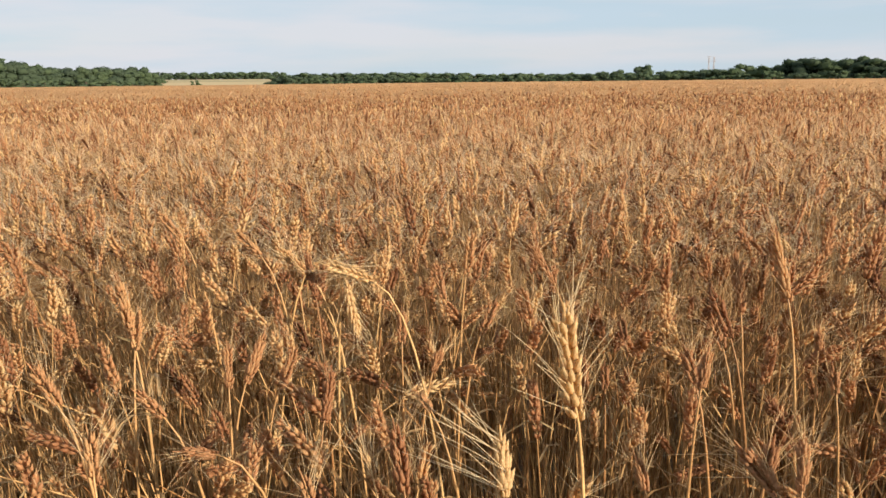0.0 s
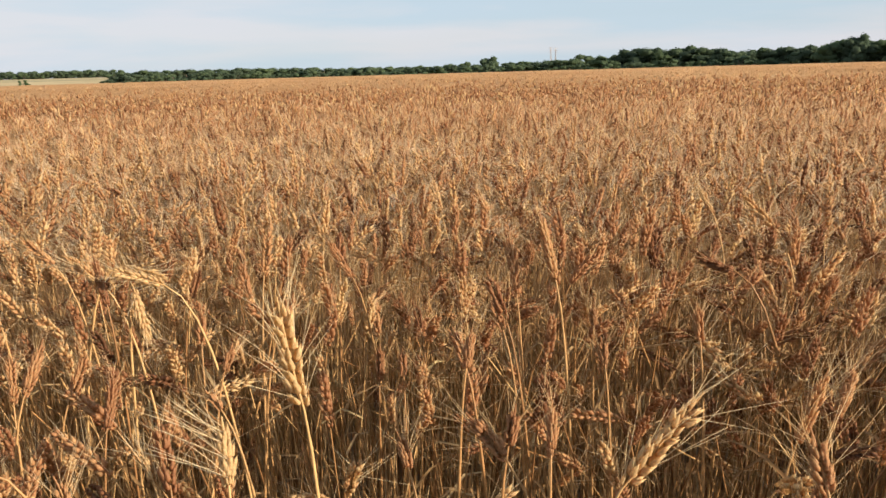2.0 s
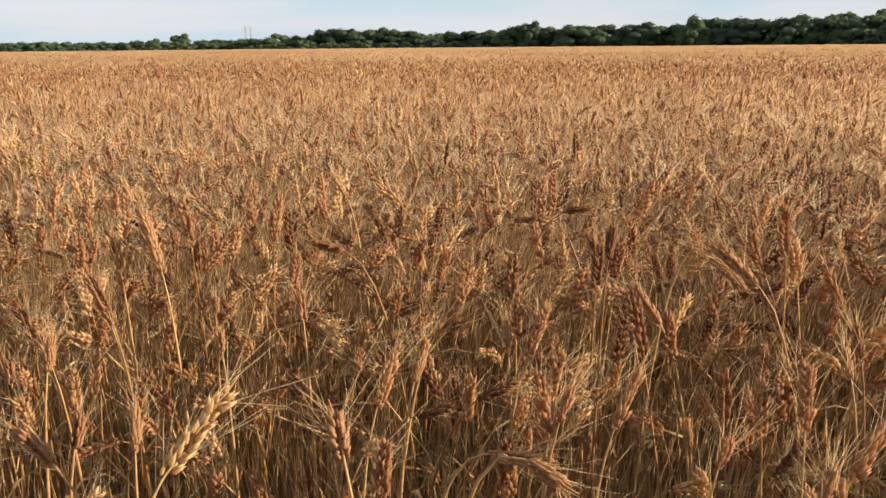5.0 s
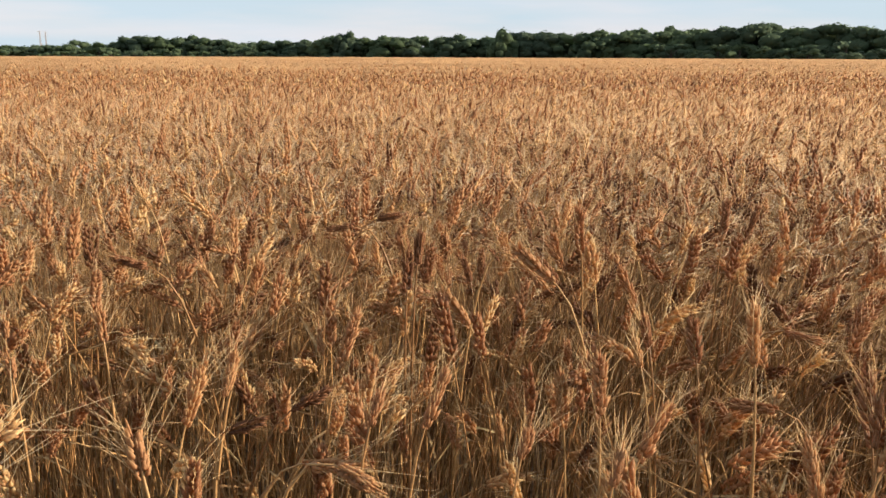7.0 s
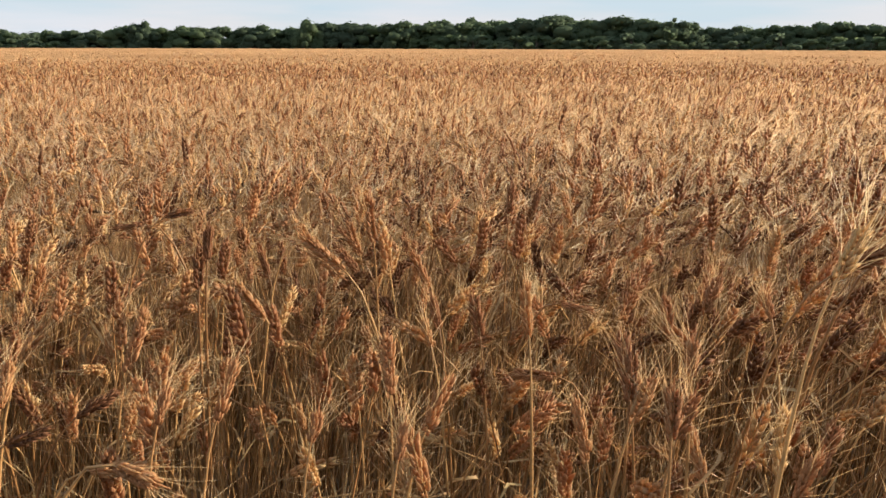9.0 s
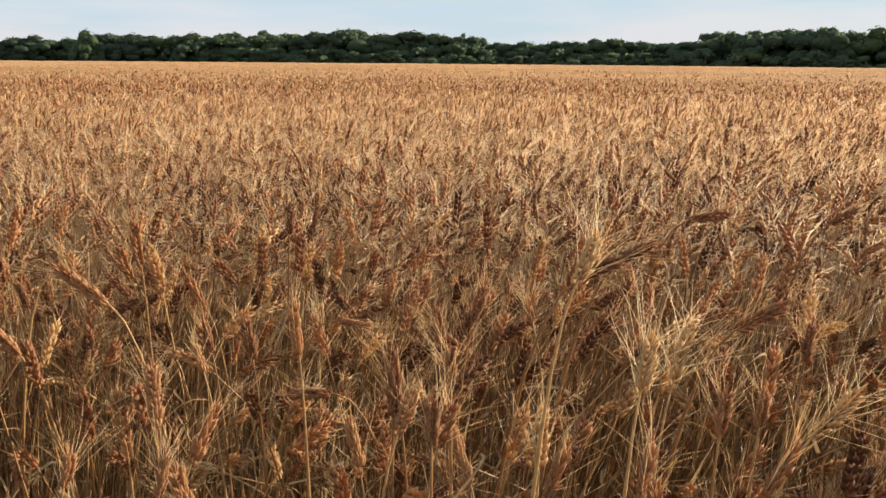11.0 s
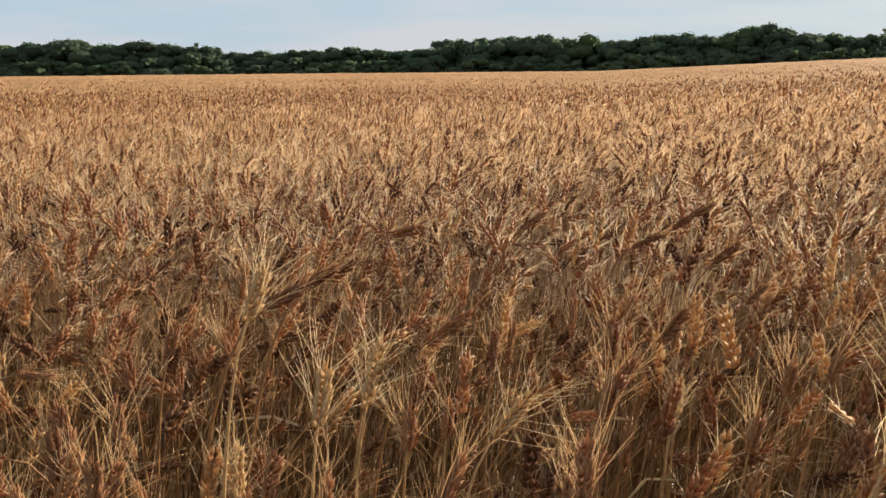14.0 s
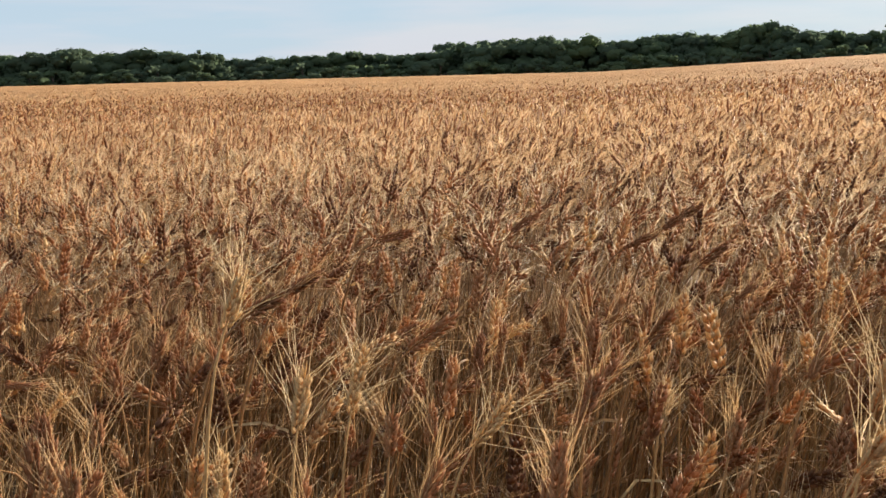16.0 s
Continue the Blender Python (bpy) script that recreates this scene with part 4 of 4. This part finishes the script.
crop("wheat_stand", 4, *scatter(1200, 2.6, 5.0, 122, 145), SUNWARD)
crop("wheat_stand", 3, *scatter(650, 1.6, 5.0, 312, 322), "ripe bearded wheat at the edge of sight")
crop("wheat_stand", 1, *scatter(110, 0.6, 1.6, 290, 322), RIPE)
# unseen short plants added below the eye to block light through the gap
crop("wheat_stand", 4, *scatter(150, 0.05, 0.45, 0, 360), "ripe wheat close under the viewpoint", 0.74)
crop("wheat_straw", 6, *scatter(12000, 0.4, 3.9, -38, 150), "dry earless straw between the wheat plants", 0.80)
crop("wheat_straw", 6, *scatter(3000, 0.55, 1.9, -38, 165), "short dry straw and tillers low in the crop", 0.68)


# ---- treelines ----
def bough(sides, prof):
    """A rounded mass of foliage along +z from 0 to 1."""
    a = np.arange(sides) * 2 * np.pi / sides
    v = np.vstack([np.zeros((1, 3))] + [np.stack([r * np.cos(a + z), r * np.sin(a + z), np.full(sides, z)], -1) for z, r in prof] + [np.array([[0, 0, 1.0]])])
    f = [(0, 1 + (s + 1) % sides, 1 + s) for s in range(sides)]
    for k in range(len(prof) - 1):
        for s in range(sides):
            q, r = 1 + k * sides + s, 1 + k * sides + (s + 1) % sides
            f += [(q, r, q + sides), (r, r + sides, q + sides)]
    last = 1 + (len(prof) - 1) * sides
    f += [(last + s, last + (s + 1) % sides, len(v) - 1) for s in range(sides)]
    return v, np.array(f)


def crown_mesh(r, cs, rs, leaves, size):
    """Leaf clumps over billowing boughs with centres cs and radii rs."""
    k = r.choice(len(cs), leaves, p=rs ** 2 / (rs ** 2).sum())
    d = r.normal(size=(leaves, 3))
    d[:, 2] += 0.25
    d /= np.linalg.norm(d, axis=1)[:, None]
    lump = 1 + 0.10 * np.sin(5 * d[:, 0] + 3 * k) + 0.08 * np.sin(7 * d[:, 2] + 2 * k)
    p = cs[k] + d * (rs[k] * lump * r.uniform(0.82, 1.04, leaves))[:, None] * np.array([1.22, 1.22, 0.92])
    p[:, 2] = np.maximum(p[:, 2], 0.15)
    nrm = d + np.array([0, 0, 0.15]) + r.normal(0, 0.45, (leaves, 3))
    nrm /= np.linalg.norm(nrm, axis=1)[:, None]
    u = np.cross(nrm, r.normal(size=(leaves, 3)))
    u /= np.linalg.norm(u, axis=1)[:, None]
    w = np.cross(nrm, u)
    s = size * r.uniform(0.5, 1.3, leaves)[:, None]
    v = np.stack([p - u * s, p - w * s * 0.7 + nrm * s * 0.2, p + u * s, p + w * s * 0.7 + nrm * s * 0.2], 1).reshape(-1, 3)
    q = np.arange(leaves)[:, None] * 4
    f = np.vstack([q + (0, 1, 2), q + (0, 2, 3)])
    hv, hf = bough(6, [(0.17, 0.78), (0.5, 1.0), (0.83, 0.78)]) if leaves > 500 else bough(6, [(0.2, 0.80), (0.8, 0.80)])
    masses = [(v, f)]
    for c, rad in zip(cs, rs):
        k = (hv - (0, 0, 0.5)) * (1, 1, 2) * r.uniform(0.82, 1.06, (len(hv), 1))
        masses.append((c + k * rad * np.array([1.22, 1.22, 0.92]) * 0.94, hf))
    v, f = join(masses)
    v[:, 2] = np.maximum(v[:, 2], 0.05)
    return v, f


def crown_boughs(r, height, width, puffs):
    """Centres and radii of the boughs of a round, uneven crown that reaches down to the ground."""
    cs, rs = [], []
    for i in range(puffs):
        a, q = r.uniform(0, 2 * np.pi), np.sqrt(r.random())
        z = 0.10 + 0.72 * (i + r.random()) / puffs
        spread = width * 0.5 * np.sqrt(max(0.05, 1 - (max(0, z - 0.25) / 0.66) ** 2)) * q * 0.85
        cs.append((spread * np.cos(a), spread * np.sin(a), height * z))
        rs.append(height * r.uniform(0.11, 0.20) * (1.15 - 0.3 * z))
    return np.array(cs), np.array(rs)


def tree(seed, height, width, puffs=14, leaves=900, label="leafy broadleaf tree in full summer green", name="tree", size=0.055, boughs=None):
    top = new(name)
    tagged(top, label, name, group="trees along the field's edge")
    r = np.random.default_rng(seed)
    cs, rs = boughs or crown_boughs(r, height, width, puffs)
    crown = new("crown", mesh_from("crown", *crown_mesh(r, cs, rs, leaves, size * height), [LEAVES]))
    crown.parent = top
    limbs = [tube([(0, 0, 0), (0.1, 0.05, height * 0.25), (0, 0.1, height * 0.6)], [height * 0.03, height * 0.022, height * 0.01], 5)]
    for c in cs[::3][:5]:
        z0 = height * 0.12 + 0.3 * c[2] * 0.6
        limbs.append(tube([(0.05, 0.05, z0), (c[0] * 0.5, c[1] * 0.5, (z0 + c[2]) / 2 + 0.2), tuple(c)], [height * 0.012, height * 0.008, 0.0], 4))
    trunk = new("trunk", mesh_from("trunk", *join(limbs), [BARK]))
    trunk.parent = top
    return top


BROAD = [tree(40 + i, 10.0, w, p, 1100, size=0.046) for i, (w, p) in enumerate([(13, 26), (11, 22), (14, 28), (10, 20), (12, 24), (15, 28)])]
FAR = [tree(50 + i, 10.0, w, 14, 220, "broadleaf tree in a distant hazy wood", "tree", 0.07) for i, w in enumerate([14, 17, 12, 15])]
SHRUB = [tree(60 + i, 4.0, w, 10, 170, "dense green shrub under the trees", "bush", 0.085) for i, w in enumerate([7, 8, 6])]
USED = set()


def put_tree(kinds, az, dist, height, base=10.0, wide=1.0):
    """Stands a tree at a compass bearing and distance, scaled to a height."""
    src = kinds[int(rng.integers(0, len(kinds)))]
    x, y = dist * math.sin(radians(az)), dist * math.cos(radians(az))
    s = height / base
    w = s * wide
    m = Matrix.LocRotScale((x, y, float(ground_z(x, y)) - 0.1), Euler((0, 0, rng.uniform(0, 6.28))), Vector((w * rng.uniform(0.9, 1.2), w * rng.uniform(0.9, 1.2), s)))
    if src.name not in USED:
        USED.add(src.name)
        src.matrix_basis = m
        return src
    dup = copy_thing(src, m)
    dup.matrix_basis = m
    return dup


def treeline(kinds, bearings, heights, dist0, dist1, step, spread=12.0):
    """A belt of trees between two bearings whose height follows the given skyline."""
    az = bearings[0]
    while az < bearings[-1]:
        u = (az - bearings[0]) / (bearings[-1] - bearings[0])
        d = dist0 + (dist1 - dist0) * u + rng.uniform(0, spread)
        h = float(np.interp(az, bearings, heights)) * rng.uniform(0.86, 1.06)
        put_tree(kinds, az, d, h, wide=2.0 if kinds is FAR else 1.25)
        az += step * rng.uniform(0.6, 1.3)


def hedge(az0, az1, dist0, dist1, step, h):
    az = az0
    while az < az1:
        d = dist0 + (dist1 - dist0) * (az - az0) / (az1 - az0)
        put_tree(SHRUB, az, d - 5, h * rng.uniform(0.75, 1.35), 4.0, 1.5)
        az += step * rng.uniform(0.7, 1.3)


# the wood to the east, nearest at the field's corner (bearing, height)
treeline(BROAD, [13.5, 18, 21, 24, 27, 30], [7.6, 10.2, 11.6, 8.8, 8.6, 9.8], 420, 350, 0.85)
treeline(BROAD, [30, 33, 36, 39, 42, 46, 52], [10.4, 8.6, 10.4, 9.6, 10.8, 10.6, 11.2], 330, 285, 1.05)
treeline(BROAD, [52, 57, 61, 64, 65.5, 67, 69, 72, 75, 78, 80, 85, 88], [11.4, 11.4, 11.8, 10.6, 9.6, 8.6, 8.2, 9.2, 9.4, 9.0, 11.2, 11.6, 12.2], 275, 255, 1.15)
treeline(BROAD, [88, 91, 94, 97, 100, 103, 106, 112, 125], [11.8, 11.4, 10.4, 10.4, 11.4, 10.2, 8.4, 8.4, 8.4], 255, 230, 1.25)
hedge(13.5, 52, 405, 288, 1.0, 4.4)
hedge(52, 118, 270, 233, 1.35, 4.6)
for az, d, h in ((31.2, 330, 11.0), (41.3, 300, 11.2), (52.1, 285, 11.4), (86.8, 255, 12.0), (100.0, 250, 12.2)):
    put_tree(BROAD, az, d, h, wide=0.75)
# a thin stem with a tuft of leaves that stands out over the wood
tuft = tree(78, 10.2, 2.0, 0, 260, "thin tree with a small round tuft over the wood", size=0.030,
            boughs=(np.array([(0.0, 0.0, 9.5), (0.5, 0.2, 9.1), (-1.4, 0.0, 7.6), (1.6, 0.0, 7.4), (0.2, 0.0, 6.6)]), np.array([0.65, 0.5, 1.2, 1.3, 1.5])))
tuft_x, tuft_y = 268 * math.sin(radians(64.55)), 268 * math.cos(radians(64.55))
tuft.matrix_basis = Matrix.Translation((tuft_x, tuft_y, float(ground_z(tuft_x, tuft_y)) - 0.1))

# the tall wind-bent tree on the rise: boughs (across, up, radius) in metres
LEANING = [(-1.7, 5.4, 1.4), (0.0, 4.9, 1.6), (1.3, 5.6, 1.3), (-0.6, 6.7, 1.0), (1.3, 7.6, 0.95), (2.3, 8.3, 0.85), (0.5, 8.6, 0.85), (3.2, 6.7, 0.9),
           (4.0, 7.3, 0.75), (4.1, 5.3, 0.75), (3.0, 5.2, 0.6), (-0.2, 2.9, 1.3), (0.9, 3.3, 1.1), (0.0, 1.2, 1.5), (-1.4, 1.5, 1.3)]
lean_boughs = (np.array([(a, 0.5 * math.sin(5 * a), b) for a, b, c in LEANING]), np.array([c for a, b, c in LEANING]))
lone_tree = tree(77, 9.4, 5.4, 0, 1700, "tall lone tree with a ragged, leaning crown", size=0.030, boughs=lean_boughs)
LONE_AZ, LONE_DIST = 107.6, 170
lone_x, lone_y = LONE_DIST * math.sin(radians(LONE_AZ)), LONE_DIST * math.cos(radians(LONE_AZ))
lone_tree.matrix_basis = Matrix.LocRotScale((lone_x, lone_y, float(ground_z(lone_x, lone_y)) - 0.1), Euler((0, 0, -radians(LONE_AZ))), Vector((1, 1, 1)))
put_tree(SHRUB, LONE_AZ + 1.55, 172, 3.2, 4.0, 1.0)
# a second belt behind it
treeline(FAR, [13.5, 21, 27, 33, 42, 52], [7.0, 10.0, 8.0, 8.4, 10.0, 10.6], 445, 312, 1.3)
treeline(FAR, [52, 62, 67, 72, 78, 85, 97, 104, 112], [10.4, 10.4, 7.6, 7.8, 8.6, 11.0, 9.8, 9.2, 8.0], 300, 268, 1.5)
# the copse to the west
treeline(BROAD, [-31.5, -29.5, -27, -24.5, -23, -21.8], [16.0, 12.8, 10.8, 11.0, 11.6, 7.0], 400, 430, 0.5)
hedge(-31.5, -21.6, 400, 425, 0.6, 4.8)
# woods far to the north
treeline(FAR, [-23, -14], [9.0, 9.0], 1010, 1010, 0.42, 60)
hedge(-23, -14, 1000, 1000, 0.3, 7.0)
treeline(FAR, [-14, -8, -3, 2, 8, 14.5], [7.4, 7.4, 7.0, 6.2, 6.6, 7.0], 470, 440, 0.45, 40)
hedge(-14, 14.5, 450, 430, 0.42, 4.6)
put_tree(BROAD, 9.15, 440, 9.4)
put_tree(BROAD, 7.6, 440, 7.2)
put_tree(SHRUB, -19.4, 520, 4.2, 4.0)
put_tree(SHRUB, -14.3, 600, 4.2, 4.0)


# ---- pylons ----
def pylon(az, dist, height):
    x, y = dist * math.sin(radians(az)), dist * math.cos(radians(az))
    top = new("pylon")
    tagged(top, "slender steel lattice power pylon far off", "pylon", group="pylons on the skyline")
    top.location = (x, y, float(ground_z(x, y)))
    half = height * 0.045
    levels = np.linspace(0, 1, 9)
    corner = [np.array([[sx * half * (1 - 0.85 * u), sy * half * (1 - 0.85 * u), u * height] for u in levels]) for sx, sy in ((1, 1), (1, -1), (-1, -1), (-1, 1))]
    for c in corner:
        ob = new("leg", mesh_from("leg", *tube(c, [0.16] * 9, 4), [STEEL]))
        ob.parent = top
    braces = []
    for k in range(4):
        a, b = corner[k], corner[(k + 1) % 4]
        for i in range(8):
            braces += [tube([a[i], b[i + 1]], [0.06, 0.06], 3), tube([b[i], a[i + 1]], [0.06, 0.06], 3)]
    ob = new("bracing", mesh_from("bracing", *join(braces), [STEEL]))
    ob.parent = top
    for z in (0.72, 0.84, 0.96):
        w = height * 0.13
        ob = new("cross_arm", mesh_from("cross_arm", *tube([(-w, 0, z * height), (0, 0, z * height + 0.6), (w, 0, z * height)], [0.1, 0.25, 0.1], 4), [STEEL]))
        ob.parent = top
    return top


pylon(13.1, 1150, 22)
pylon(13.4, 1180, 22)
